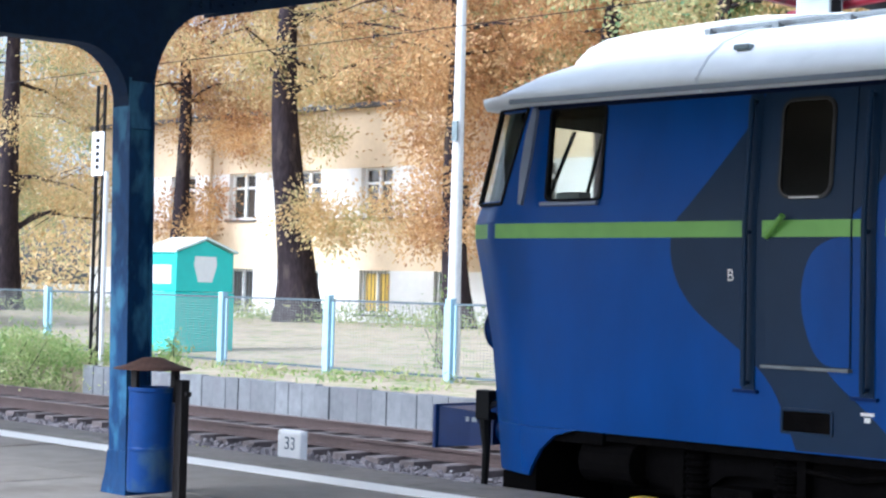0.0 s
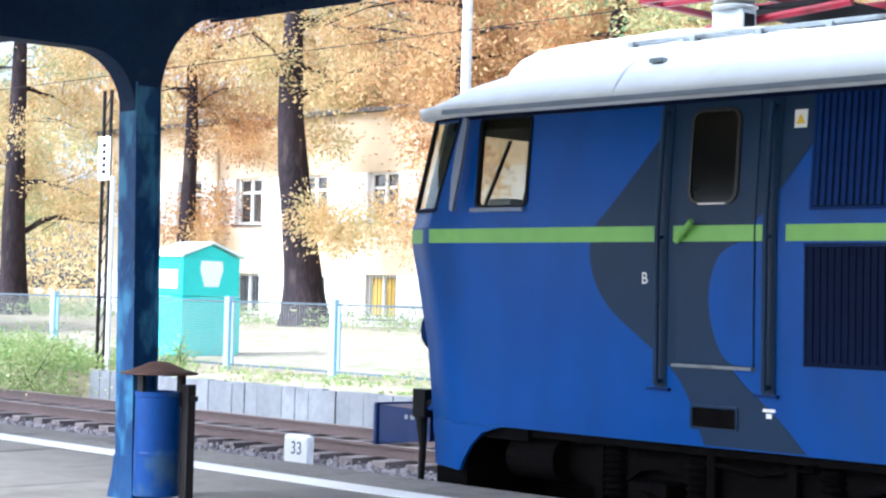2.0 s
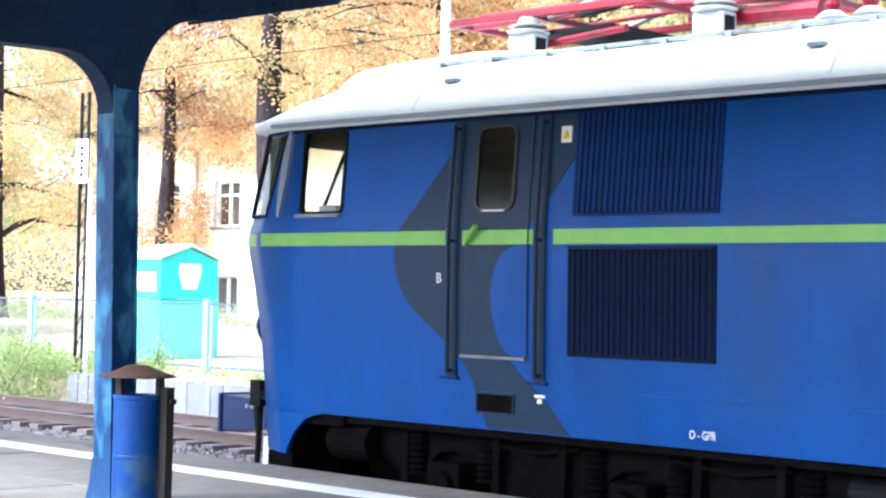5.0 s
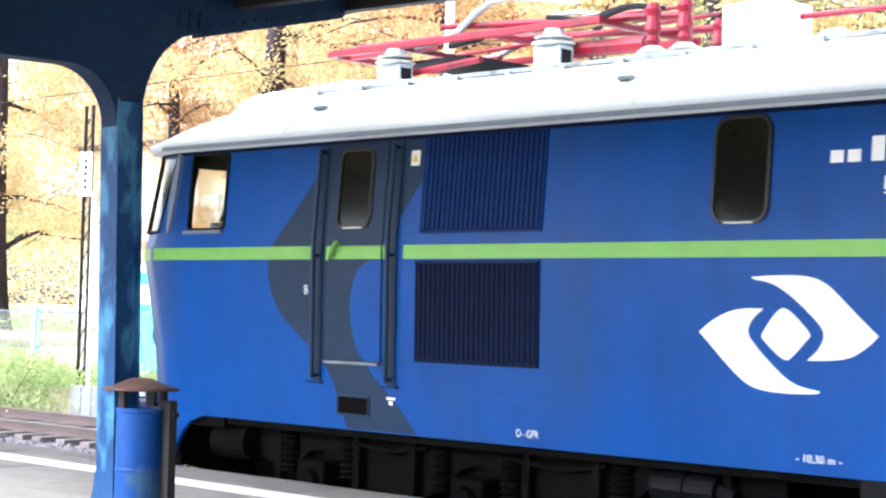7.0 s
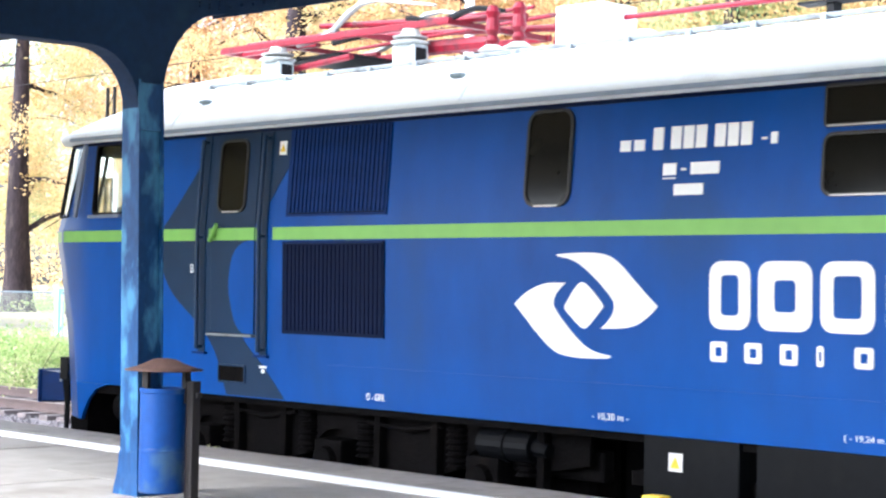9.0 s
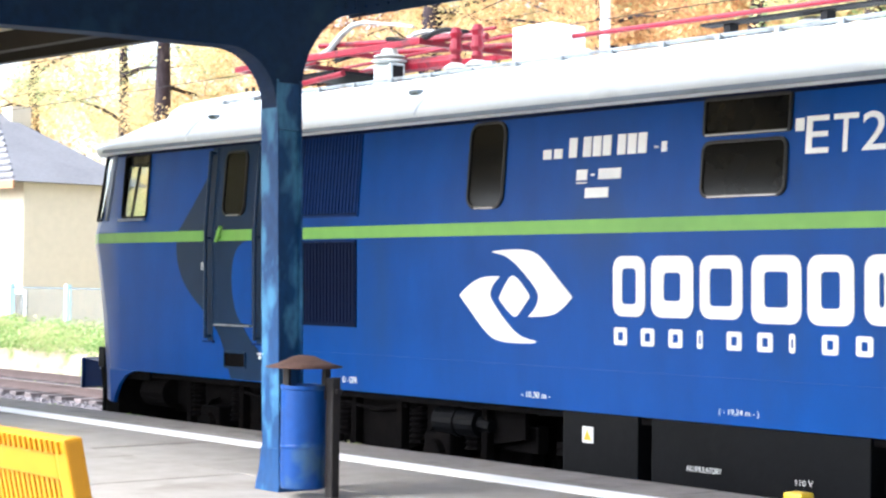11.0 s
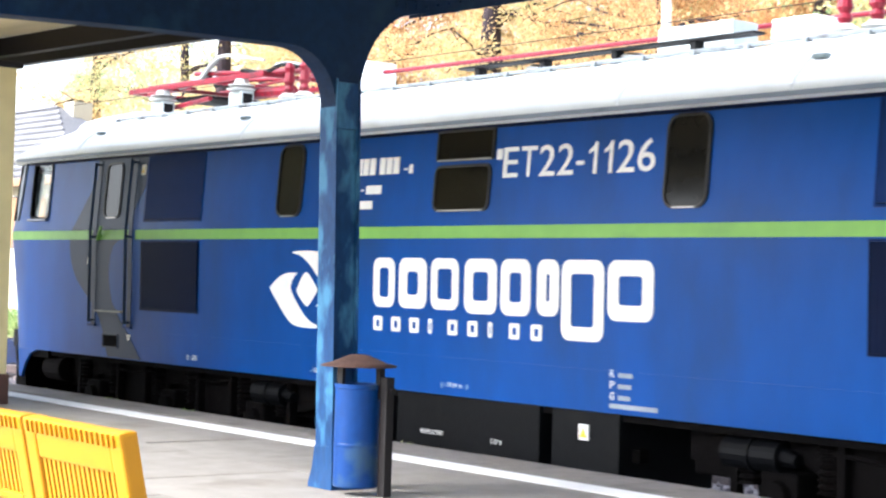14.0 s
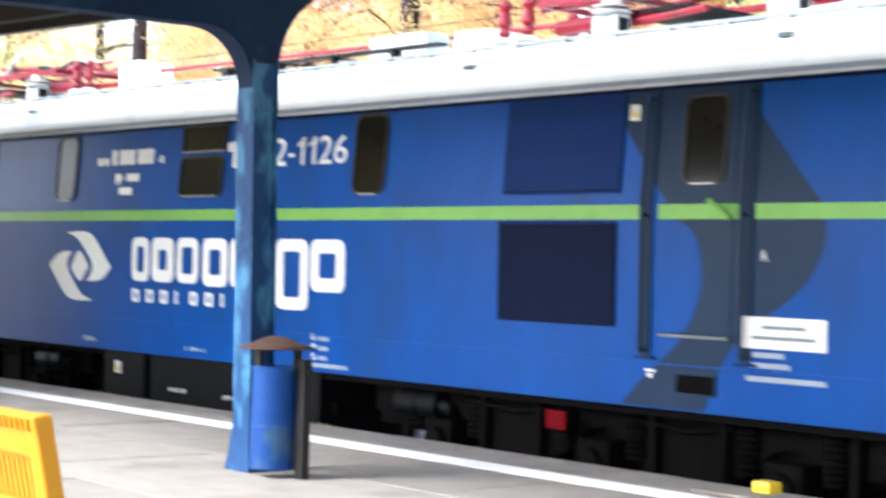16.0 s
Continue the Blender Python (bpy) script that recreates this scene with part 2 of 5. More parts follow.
def tube(bm, p, q, r0, r1=None, n=8, caps=True):
    p, q = Vector(p), Vector(q)
    r1 = r0 if r1 is None else r1
    d = (q - p).normalized()
    s = d.orthogonal().normalized()
    u = d.cross(s)
    rings = []
    for c, r in ((p, r0), (q, r1)):
        rings.append([bm.verts.new(c + (s * math.cos(2 * math.pi * i / n) + u * math.sin(2 * math.pi * i / n)) * r) for i in range(n)])
    for i in range(n):
        bm.faces.new((rings[0][i], rings[0][(i + 1) % n], rings[1][(i + 1) % n], rings[1][i]))
    if caps:
        bm.faces.new(rings[0][::-1]), bm.faces.new(rings[1])


def pipe(bm, pts, r, n=7):
    """One continuous bent tube through the points; r is one radius or one for each point."""
    pts = [Vector(p) for p in pts]
    rs = r if isinstance(r, (list, tuple)) else [r] * len(pts)
    rings, s = [], None
    for k, p in enumerate(pts):
        d = (pts[min(k + 1, len(pts) - 1)] - pts[max(k - 1, 0)]).normalized()
        s = d.orthogonal() if s is None else s - d * s.dot(d)
        s.normalize()
        u = d.cross(s)
        rings.append([bm.verts.new(p + (s * math.cos(2 * math.pi * i / n) + u * math.sin(2 * math.pi * i / n)) * rs[k]) for i in range(n)])
    for a, b in zip(rings, rings[1:]):
        for i in range(n):
            bm.faces.new((a[i], a[(i + 1) % n], b[(i + 1) % n], b[i]))
    bm.faces.new(rings[0][::-1]), bm.faces.new(rings[-1])


def lathe(bm, prof, n=24, c=(0, 0, 0), axis="z"):
    """Turn a profile of (radius, height) round an axis."""
    rings = []
    for r, h in prof:
        ring = []
        for i in range(n):
            a = 2 * math.pi * i / n
            x, y, z = r * math.cos(a), r * math.sin(a), h
            if axis == "y":
                x, y, z = x, h, y
            ring.append(bm.verts.new((c[0] + x, c[1] + y, c[2] + z)))
        rings.append(ring)
    for a, b in zip(rings, rings[1:]):
        for i in range(n):
            bm.faces.new((a[i], a[(i + 1) % n], b[(i + 1) % n], b[i]))
    bm.faces.new(rings[0][::-1]), bm.faces.new(rings[-1])


def caps(bm, a, b):
    """Close two equal outlines of any shape with triangles."""
    for tri in geometry.tessellate_polygon([[v.co.copy() for v in a]]):
        i, j, k = tri
        bm.faces.new((a[i], a[j], a[k])), bm.faces.new((b[k], b[j], b[i]))


def plate(bm, pts, y0, y1):
    """A flat plate in the x-z plane between y0 and y1."""
    a = [bm.verts.new((x, y0, z)) for x, z in pts]
    b = [bm.verts.new((x, y1, z)) for x, z in pts]
    caps(bm, a, b)
    for i in range(len(pts)):
        j = (i + 1) % len(pts)
        bm.faces.new((a[i], b[i], b[j], a[j]))


def rounded(x0, x1, z0, z1, r, n=4):
    pts = []
    for cx, cz, s in ((x1 - r, z1 - r, 0), (x0 + r, z1 - r, 90), (x0 + r, z0 + r, 180), (x1 - r, z0 + r, 270)):
        for i in range(n + 1):
            a = radians(s + 90 * i / n)
            pts.append((cx + r * math.cos(a), cz + r * math.sin(a)))
    return pts


def ringplate(bm, outer, inner, y0, y1):
    """A frame between two outlines of the same count."""
    n = len(outer)
    v = [[bm.verts.new((x, y, z)) for x, z in pts] for pts, y in ((outer, y0), (inner, y0), (inner, y1), (outer, y1))]
    for k in range(4):
        a, b = v[k], v[(k + 1) % 4]
        for i in range(n):
            j = (i + 1) % n
            bm.faces.new((a[i], a[j], b[j], b[i]))


def part(name, bm, material, parent=None, label="", smooth=False):
    bmesh.ops.recalc_face_normals(bm, faces=bm.faces[:])
    me = bpy.data.meshes.new(name)
    bm.to_mesh(me)
    bm.free()
    if smooth:
        for p in me.polygons:
            p.use_smooth = True
    me.materials.append(M[material])
    ob = new(name, me)
    ob.parent = parent
    if label:
        ob["label"] = label
    return ob


def lettering(name, text, x0, x1, z0, z1, y, parent, material="white", bold=0.0):
    cu = bpy.data.curves.new(name, "FONT")
    cu.body, cu.extrude, cu.offset = text, 0.004, bold
    tmp = bpy.data.objects.new(name, cu)
    scene.collection.objects.link(tmp)
    me = bpy.data.meshes.new_from_object(tmp.evaluated_get(bpy.context.evaluated_depsgraph_get()))
    bpy.data.objects.remove(tmp)
    xs, ys = [v.co.x for v in me.vertices], [v.co.y for v in me.vertices]
    ax, bx, ay, by = min(xs), max(xs), min(ys), max(ys)
    for v in me.vertices:
        v.co = (x0 + (v.co.x - ax) / (bx - ax) * (x1 - x0), y - v.co.z * 0.3, z0 + (v.co.y - ay) / (by - ay) * (z1 - z0))
    me.materials.clear()
    me.materials.append(M[material])
    ob = new(name, me)
    ob.parent = parent
    return ob


def thing(name, label, category, group="", kind="", at=None):
    ob = tagged(new(name), label, category, group, kind)
    ob.empty_display_size = 0.2
    if at:
        ob.matrix_basis = at
    return ob


def structure(name, bm, material, label="", smooth=False):
    return tagged(part(name, bm, material, None, "", smooth), label, "", "", "structure")


# ---- ground, tracks, platform ----
def ground():
    bm = bmesh.new()
    prof = [(-400, -0.9), (8.0, -0.9), (18.86, -0.9), (18.92, -0.28), (22, -0.26), (26, -0.18), (34, 0.05), (40, 0.12), (60, 0.12), (140, 0.3), (900, 0.3)]
    xs = [-900, -300, -120, -80, -60, -50, -40, -32, -26, -20, -14, -8, 0, 20, 60, 300, 900]
    rows = []
    for i, (y, z) in enumerate(prof):
        rows.append([bm.verts.new((x, y, z + (0.05 * noise.noise((x * 0.3, y * 0.3, 0)) if 22 < y < 60 else 0))) for x in xs])
    for a, b in zip(rows, rows[1:]):
        for i in range(len(xs) - 1):
            bm.faces.new((a[i], a[i + 1], b[i + 1], b[i]))
    structure("ground", bm, "ground", "bare earth with leaf litter and patches of grass")
    bm = bmesh.new()
    random.seed(3)
    for y0, y1, z in ((8.95, 12.6, -0.86), (12.6, 18.8, -0.875)):
        vs = [bm.verts.new((x, y, z)) for x, y in ((-140, y0), (60, y0), (60, y1), (-140, y1))]
        bm.faces.new(vs)
    for i in range(9000):
        x, y = -6 - 34 * random.random() ** 1.3, random.uniform(12.0, 18.5)
        s = random.uniform(0.025, 0.055)
        m = pose(x, y, -0.87 + s * 0.3, random.uniform(0, 360), random.uniform(0, 360), random.uniform(0, 360)) @ Matrix.Diagonal((s, s * 0.8, s * 0.65, 1))
        vs = [bm.verts.new(m @ Vector(c)) for c in ((1, 0, 0), (-1, 0, 0), (0, 1, 0), (0, -1, 0), (0, 0, 1), (0, 0, -1))]
        for a, b, c in ((0, 2, 4), (2, 1, 4), (1, 3, 4), (3, 0, 4), (2, 0, 5), (1, 2, 5), (3, 1, 5), (0, 3, 5)):
            bm.faces.new((vs[a], vs[b], vs[c]))
    ob = part("ballast", bm, "ballast")
    tagged(ob, "crushed stone ballast between the tracks", "ballast", "", "stuff")


def rail_track(name, axis, head, half, x0, x1, step, label):
    tr = thing(name, label, "railway track", "railway tracks")
    for s in (-1, 1):
        bm = bmesh.new()
        y = axis + s * half
        box(bm, x0, x1, y - 0.065, y + 0.065, head - 0.16, head - 0.135)
        box(bm, x0, x1, y - 0.012, y + 0.012, head - 0.135, head - 0.04)
        box(bm, x0, x1, y - 0.036, y + 0.036, head - 0.04, head - 0.004)
        r = part("rail", bm, "rail", tr)
        bm = bmesh.new()
        box(bm, x0, x1, y - 0.03, y + 0.03, head - 0.004, head)
        part("rail_head", bm, "railtop", r, "polished running surface")
    me = None
    n = int((x1 - x0) / step)
    random.seed(5)
    rest = bmesh.new()
    for i in range(n):
        x = x0 + 0.3 + i * step
        if -46 < x < 2:
            if me is None:
                bm = boxbm(-0.13, 0.13, -1.32, 1.32, -0.14, 0, bevel=0.015)
                ob = part("sleeper", bm, "sleeper", tr)
                me = ob.data
            else:
                ob = new("sleeper", me)
                ob.parent = tr
            ob.matrix_basis = pose(x, axis + random.uniform(-0.03, 0.03), head - 0.16 + random.uniform(-0.008, 0.004), 0, 0, random.uniform(-1.2, 1.2))
        else:
            box(rest, x - 0.13, x + 0.13, axis - 1.3, axis + 1.3, head - 0.3, head - 0.16)
    tagged(part("far_sleepers", rest, "sleeper", tr), kind="stuff")
    return tr


def platform():
    bm = boxbm(-70, 30, -6, 8.18, -0.9, -0.02)
    structure("platform", bm, "joint", "island platform of grey concrete slabs")
    pf = bpy.data.objects["platform"]
    random.seed(11)
    me = part("slab", boxbm(-0.745, 0.745, -0.745, 0.745, -0.06, 0, bevel=0.008), "concrete", pf).data
    bpy.data.objects.remove(bpy.data.objects["slab"])
    for i in range(25):
        for j in range(7):
            ob = new("slab", me)
            ob.parent = pf
            ob.matrix_basis = pose(-34 + 1.5 * i + (0.7 if j % 2 else 0), 7.43 - 1.5 * j, 0.0 + random.uniform(-0.004, 0.003), random.uniform(-0.15, 0.15), random.uniform(-0.15, 0.15), 0)
    far = bmesh.new()
    box(far, -70, -34.8, -6, 8.18, -0.06, 0)
    box(far, 3.46, 30, -6, 8.18, -0.06, 0)
    box(far, -34.8, 3.45, -6, -2.4, -0.06, 0)
    part("far_slabs", far, "concrete", pf)
    edge = part("edge_stone", boxbm(-0.495, 0.495, -0.255, 0.255, -0.14, 0, bevel=0.012), "edge", pf).data
    bpy.data.objects.remove(bpy.data.objects["edge_stone"])
    for i in range(60):
        ob = new("edge_stone", edge)
        ob.parent = pf
        ob.matrix_basis = pose(-52 + 1.0 * i, 8.445 + random.uniform(-0.006, 0.006), random.uniform(-0.004, 0.002), random.uniform(-0.3, 0.3), random.uniform(-0.12, 0.12), random.uniform(-0.2, 0.2))
    bm = boxbm(-70, 30, 8.19, 8.62, -0.9, -0.15)
    part("platform_face", bm, "edge", pf)
    bm = bmesh.new()
    box(bm, -70, 30, 7.76, 8.04, 0.004, 0.008)
    part("safety_line", bm, "linewhite", pf, "worn white painted line along the edge")


def retaining_wall():
    bm = boxbm(-28.3, 60, 18.75, 19.0, -0.95, -0.30)
    w = structure("retaining_wall", bm, "wallgrey", "low wall of upright grey concrete slabs")
    random.seed(21)
    me = part("wall_slab", boxbm(-0.166, 0.166, 18.58, 18.75, -0.95, -0.26, bevel=0.012), "wallgrey", w).data
    bpy.data.objects.remove(bpy.data.objects["wall_slab"])
    for i in range(130):
        ob = new("wall_slab", me)
        ob.parent = w
        ob.matrix_basis = pose(-28.13 + 0.34 * i, random.uniform(-0.012, 0.012), random.uniform(-0.012, 0.012), 0, random.uniform(-0.4, 0.4), 0)


# ---- canopy and what stands on the platform ----
CX, CY = -9.177, 6.336


def canopy_column():
    c = thing("canopy_column", "blue riveted steel canopy column with curved brackets and worn paint", "column", "canopy columns")
    # the shaft stands slightly out of plumb: its foot lies towards the track
    def plumb(bm):
        for v in bm.verts:
            k = max(0.0, 2.35 - v.co.z) / 2.35
            v.co.x += 0.030 * k
            v.co.y += 0.037 * k
        return bm
    bm = bmesh.new()
    box(bm, CX - 0.095, CX + 0.095, CY - 0.096, CY - 0.082, 0, 2.62, bevel=0.004)
    box(bm, CX - 0.095, CX + 0.095, CY + 0.082, CY + 0.096, 0, 2.62, bevel=0.004)
    box(bm, CX - 0.075, CX - 0.063, CY - 0.082, CY + 0.082, 0, 2.62)
    box(bm, CX + 0.050, CX + 0.062, CY - 0.082, CY + 0.082, 0, 2.62)
    part("shaft", plumb(bm), "colblue", c)
    part("batten_plate", plumb(boxbm(CX + 0.062, CX + 0.090, CY - 0.0815, CY + 0.0815, 2.30, 2.60, bevel=0.004)), "colblue", c)
    bm = bmesh.new()
    ring = ((-1, -1), (1, -1), (1, 1), (-1, 1))
    rows = [[bm.verts.new((CX + x * w, CY + y * d, z)) for x, y in ring] for w, d, z in ((0.135, 0.125, 0.0), (0.132, 0.122, 0.03), (0.112, 0.108, 0.13), (0.099, 0.0995, 0.27))]
    bm.faces.new(rows[0][::-1]), bm.faces.new(rows[-1])
    for p, q in zip(rows, rows[1:]):
        for i in range(4):
            bm.faces.new((p[i], p[(i + 1) % 4], q[(i + 1) % 4], q[i]))
    part("base_shoe", plumb(bm), "colblue", c, "flared rusting column foot")
    # bracket web with curved undersides: outline in y-z
    arc_l = [(CY - 0.094 - 0.36 * (1 - math.cos(radians(a))), 2.44 + 0.36 * math.sin(radians(a))) for a in range(0, 91, 10)]
    arc_r = [(CY + 0.094 + 0.46 * (1 - math.cos(radians(a))), 2.52 + 0.56 * math.sin(radians(a)) + 0.10 * (1 - math.cos(radians(a))) * 0.3) for a in range(0, 91, 10)]
    out = arc_l + [(4.9, 2.785), (3.7, 2.747), (3.7, 3.105), (4.9, 3.14), (CY, 3.26), (8.14, 3.56), (8.14, 3.405)] + arc_r[::-1]
    bm = bmesh.new()
    va = [bm.verts.new((CX - 0.085, y, z)) for y, z in out]
    vb = [bm.verts.new((CX + 0.085, y, z)) for y, z in out]
    caps(bm, va, vb)
    for i in range(len(out)):
        j = (i + 1) % len(out)
        bm.faces.new((va[i], va[j], vb[j], vb[i]))
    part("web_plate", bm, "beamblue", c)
    # flange strips along arms, and rivets
    bm = bmesh.new()
    box(bm, CX - 0.11, CX + 0.08, 6.95, 8.16, -0.012, 0.012, m=Matrix.Translation((0, 0, 3.115)) @ Matrix.Translation((0, 6.95, 0)) @ Matrix.Rotation(radians(13.6), 4, "X") @ Matrix.Translation((0, -6.95, 0)))
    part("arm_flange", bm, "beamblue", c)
    bm = bmesh.new()
    for i in range(13):
        y = 6.95 + i * 0.095
        z = 3.115 + (y - 6.95) * 0.242 + 0.05
        tube(bm, (CX + 0.08, y, z), (CX + 0.102, y, z), 0.014, 0.008, 6)
        tube(bm, (CX + 0.08, y, z + 0.24 - 0.10 * (i / 12)), (CX + 0.102, y, z + 0.24 - 0.10 * (i / 12)), 0.014, 0.008, 6)
    for i in range(3):
        for k in range(5):
            tube(bm, (CX + 0.08, 6.86 - 0.08 * i, 3.24 - 0.025 * k), (CX + 0.10, 6.86 - 0.08 * i, 3.24 - 0.025 * k), 0.010, 0.006, 6)
    tagged(part("rivets", bm, "beamblue", c), kind="stuff")
    return c


def canopy():
    """Boarded roof, rising towards the track and along it."""
    rise = 0.022
    bm = bmesh.new()
    # both ends run on unseen, added to shade the column and locomotive
    xs = (-23.5, 26.0)
    ze = lambda x, z: z - (x + 9.2) * rise
    for y0, z0, y1, z1 in ((3.6, 3.296, CY, 3.40), (CY, 3.40, 8.35, 3.72)):
        for x0, x1 in (xs,):
            v = [bm.verts.new((x, y, ze(x, z) + d)) for d in (0, 0.09) for x, y, z in ((x0, y0, z0), (x1, y0, z0), (x1, y1, z1), (x0, y1, z1))]
            for q in ((0, 1, 2, 3), (7, 6, 5, 4), (0, 4, 5, 1), (1, 5, 6, 2), (2, 6, 7, 3), (3, 7, 4, 0)):
                bm.faces.new([v[k] for k in q])
    structure("ceiling", bm, "canopywood", "boarded underside of the platform canopy")
    for name, y, z0, z1, w in (("canopy_edge_beam", 8.22, 3.45, 3.70, 0.10), ("canopy_purlin", 7.2, 3.32, 3.50, 0.10), ("canopy_purlin", 5.2, 3.16, 3.34, 0.10), ("canopy_edge_beam", 3.64, 3.11, 3.29, 0.10)):
        bm = bmesh.new()
        v = [bm.verts.new((x, y + s, ze(x, z))) for x in xs for s in (-w / 2, w / 2) for z in (z0, z1)]
        for q in ((0, 1, 3, 2), (4, 6, 7, 5), (0, 4, 5, 1), (2, 3, 7, 6), (0, 2, 6, 4), (1, 5, 7, 3)):
            bm.faces.new([v[k] for k in q])
        structure(name, bm, "darkpost", "dark beam under the canopy roof")


def litter_bin():
    b = thing("litter_bin", "blue steel litter bin with a rusty pitched lid on dark posts", "litter bin")
    x, y = -8.80, 6.28
    bm = bmesh.new()
    lathe(bm, [(0.135, 0.05), (0.142, 0.06), (0.142, 0.30), (0.145, 0.305), (0.145, 0.32), (0.142, 0.325), (0.142, 0.66), (0.148, 0.665), (0.148, 0.69), (0.132, 0.69), (0.130, 0.35)], 44, (x, y, 0))
    part("barrel", bm, "binblue", b, "dented blue barrel")
    bm = bmesh.new()
    lathe(bm, [(0.238, 0.797), (0.241, 0.805), (0.175, 0.822), (0.11, 0.848), (0.065, 0.868), (0.03, 0.873)], 24, (x, y, 0))
    part("lid", bm, "rust", b, "rusty shallow cone lid", True)
    part("lid_strut", boxbm(x - 0.13, x - 0.07, y - 0.072, y - 0.048, 0.60, 0.82, bevel=0.004), "darkpost", b)
    bm = bmesh.new()
    box(bm, x + 0.15, x + 0.22, y + 0.06, y + 0.12, 0, 0.74, bevel=0.006)
    box(bm, x + 0.10, x + 0.145, y + 0.06, y + 0.10, 0.60, 0.82, bevel=0.004)
    box(bm, x + 0.10, x + 0.24, y + 0.08, y + 0.12, 0.64, 0.67)
    part("main_post", bm, "darkpost", b)


def seat_row():
    y0, wide = 2.80, 0.75
    first = None
    for i in range(5):
        m = pose(-5.12 - (wide + 0.02) * i, y0, 0)
        if first:
            copy_thing(first, m)
            continue
        s = thing("waiting_chair", "bright yellow slotted plastic chair bolted in a row on the platform", "chair", "row of platform chairs", at=m)
        base = Matrix.Translation((0, 0, 0.42)) @ Matrix.Rotation(radians(12), 4, "X")
        for nm, q in (("top_rail", (-wide, 0.0, -0.025, 0.03, 0.335, 0.39)), ("side_rail", (-0.085, 0.001, -0.023, 0.045, -0.08, 0.387)), ("side_rail", (-wide - 0.001, -wide + 0.085, -0.023, 0.045, -0.08, 0.387)),
                      ("cross_rail", (-wide + 0.085, -0.085, -0.020, 0.016, 0.245, 0.342)), ("cross_rail", (-wide + 0.085, -0.085, -0.024, 0.014, 0.045, 0.085)), ("cross_rail", (-wide + 0.085, -0.085, -0.024, 0.014, -0.06, -0.02))):
            part(nm, boxbm(*q, bevel=0.011, m=base), "seat", s)
        me = None
        for k in range(15):
            x = -wide + 0.10 + k * 0.037
            if me is None:
                ob = part("slat", boxbm(0, 0.021, -0.012, 0.012, -0.03, 0.30, m=base), "seat", s)
                me = ob.data
            else:
                ob = new("slat", me)
                ob.parent = s
            ob.location.x = x
        rib = None
        for k in range(18):
            if rib is None:
                ob = part("rim_rib", boxbm(0, 0.012, -0.034, -0.024, 0.342, 0.384, m=base), "seat", s)
                rib = ob.data
            else:
                ob = new("rim_rib", rib)
                ob.parent = s
            ob.location.x = -wide + 0.04 + k * 0.039
        part("seat_pan", boxbm(-wide + 0.02, -0.02, 0.02, 0.46, 0.36, 0.40, bevel=0.015), "seat", s)
        for lx in (-wide + 0.12, -0.12):
            part("leg", boxbm(lx - 0.02, lx + 0.02, 0.12, 0.30, 0.0, 0.362, bevel=0.004), "darkpost", s)
        first = s


def pavilion():
    """Rendered kiosk on the platform behind the seats."""
    p = thing("platform_kiosk", "pale yellow rendered platform kiosk with brown plinth", "kiosk")
    part("wall", boxbm(-19.6, -16.25, 4.2, 7.28, 0.30, 3.36), "pierwall", p)
    part("plinth", boxbm(-19.63, -16.22, 4.18, 7.30, 0.0, 0.30, bevel=0.004), "plinth", p, "dark brown tiled plinth")
    part("roof_edge", boxbm(-19.8, -16.20, 3.9, 7.33, 3.36, 3.42, bevel=0.01), "darkpost", p)
    part("notice_board", boxbm(-16.25, -16.19, 6.4, 7.05, 1.02, 1.82, bevel=0.01), "boardgreen", p, "dark green notice board")
    part("lower_panel", boxbm(-16.25, -16.20, 6.2, 7.0, 0.32, 0.92, bevel=0.006), "wallgrey", p, "grey lower wall panel")


def edge_marker():
    b = thing("edge_marker", "small yellow capped marker block on a pale base", "marker")
    part("base", boxbm(-6.98, -6.0, 8.12, 8.42, 0.0, 0.03, bevel=0.012), "edge", b)
    part("cap", boxbm(-6.68, -6.54, 8.32, 8.45, 0.0, 0.10, bevel=0.02), "yellow", b)


# added wall, never in view: limits the light from behind the camera
structure("wall_station", boxbm(-75, 45, -12.6, -12, -0.9, 2.4), "pierwall", "unseen plain wall added behind the camera to hold back light")
ground()
rail_track("railway_track", AXIS, RAIL, 0.75, -120, 40, 0.62, "rusty railway track on timber sleepers under the locomotive")
rail_track("railway_track", 16.25, -0.63, 0.86, -120, 40, 0.62, "rusty railway track on timber sleepers and ballast")
platform()
retaining_wall()
canopy_column()
canopy()
litter_bin()
seat_row()
pavilion()
edge_marker()


# ---- locomotive (own space: x along it, y across from its axis, z from the platform's level) ----
SIDE = -1.49
FACE = SIDE - 0.003
SLATE = [(-6.62, 2.66), (-6.68, 2.5), (-6.9, 2.24), (-7.19, 1.92), (-7.3, 1.82), (-7.33, 1.62), (-7.26, 1.41), (-7.11, 1.23), (-6.73, 0.99), (-6.49, 0.78),
         (-6.33, 0.40), (-5.55, 0.40), (-5.81, 0.65), (-6.1, 0.86), (-6.25, 1.08), (-6.32, 1.35), (-6.25, 1.62), (-6.08, 1.75), (-5.87, 1.92), (-5.71, 2.14), (-5.47, 2.44), (-5.36, 2.66)]


def nose_x(z):
    pts = [(0.05, 8.93), (0.39, 8.97), (0.95, 9.05), (1.5, 9.19), (1.70, 9.25), (1.84, 9.25), (1.95, 9.20), (2.66, 8.99), (2.76, 8.97)]
    for (a, p), (b, q) in zip(pts, pts[1:]):
        if z <= b:
            return p + (q - p) * (z - a) / (b - a)
    return pts[-1][1]


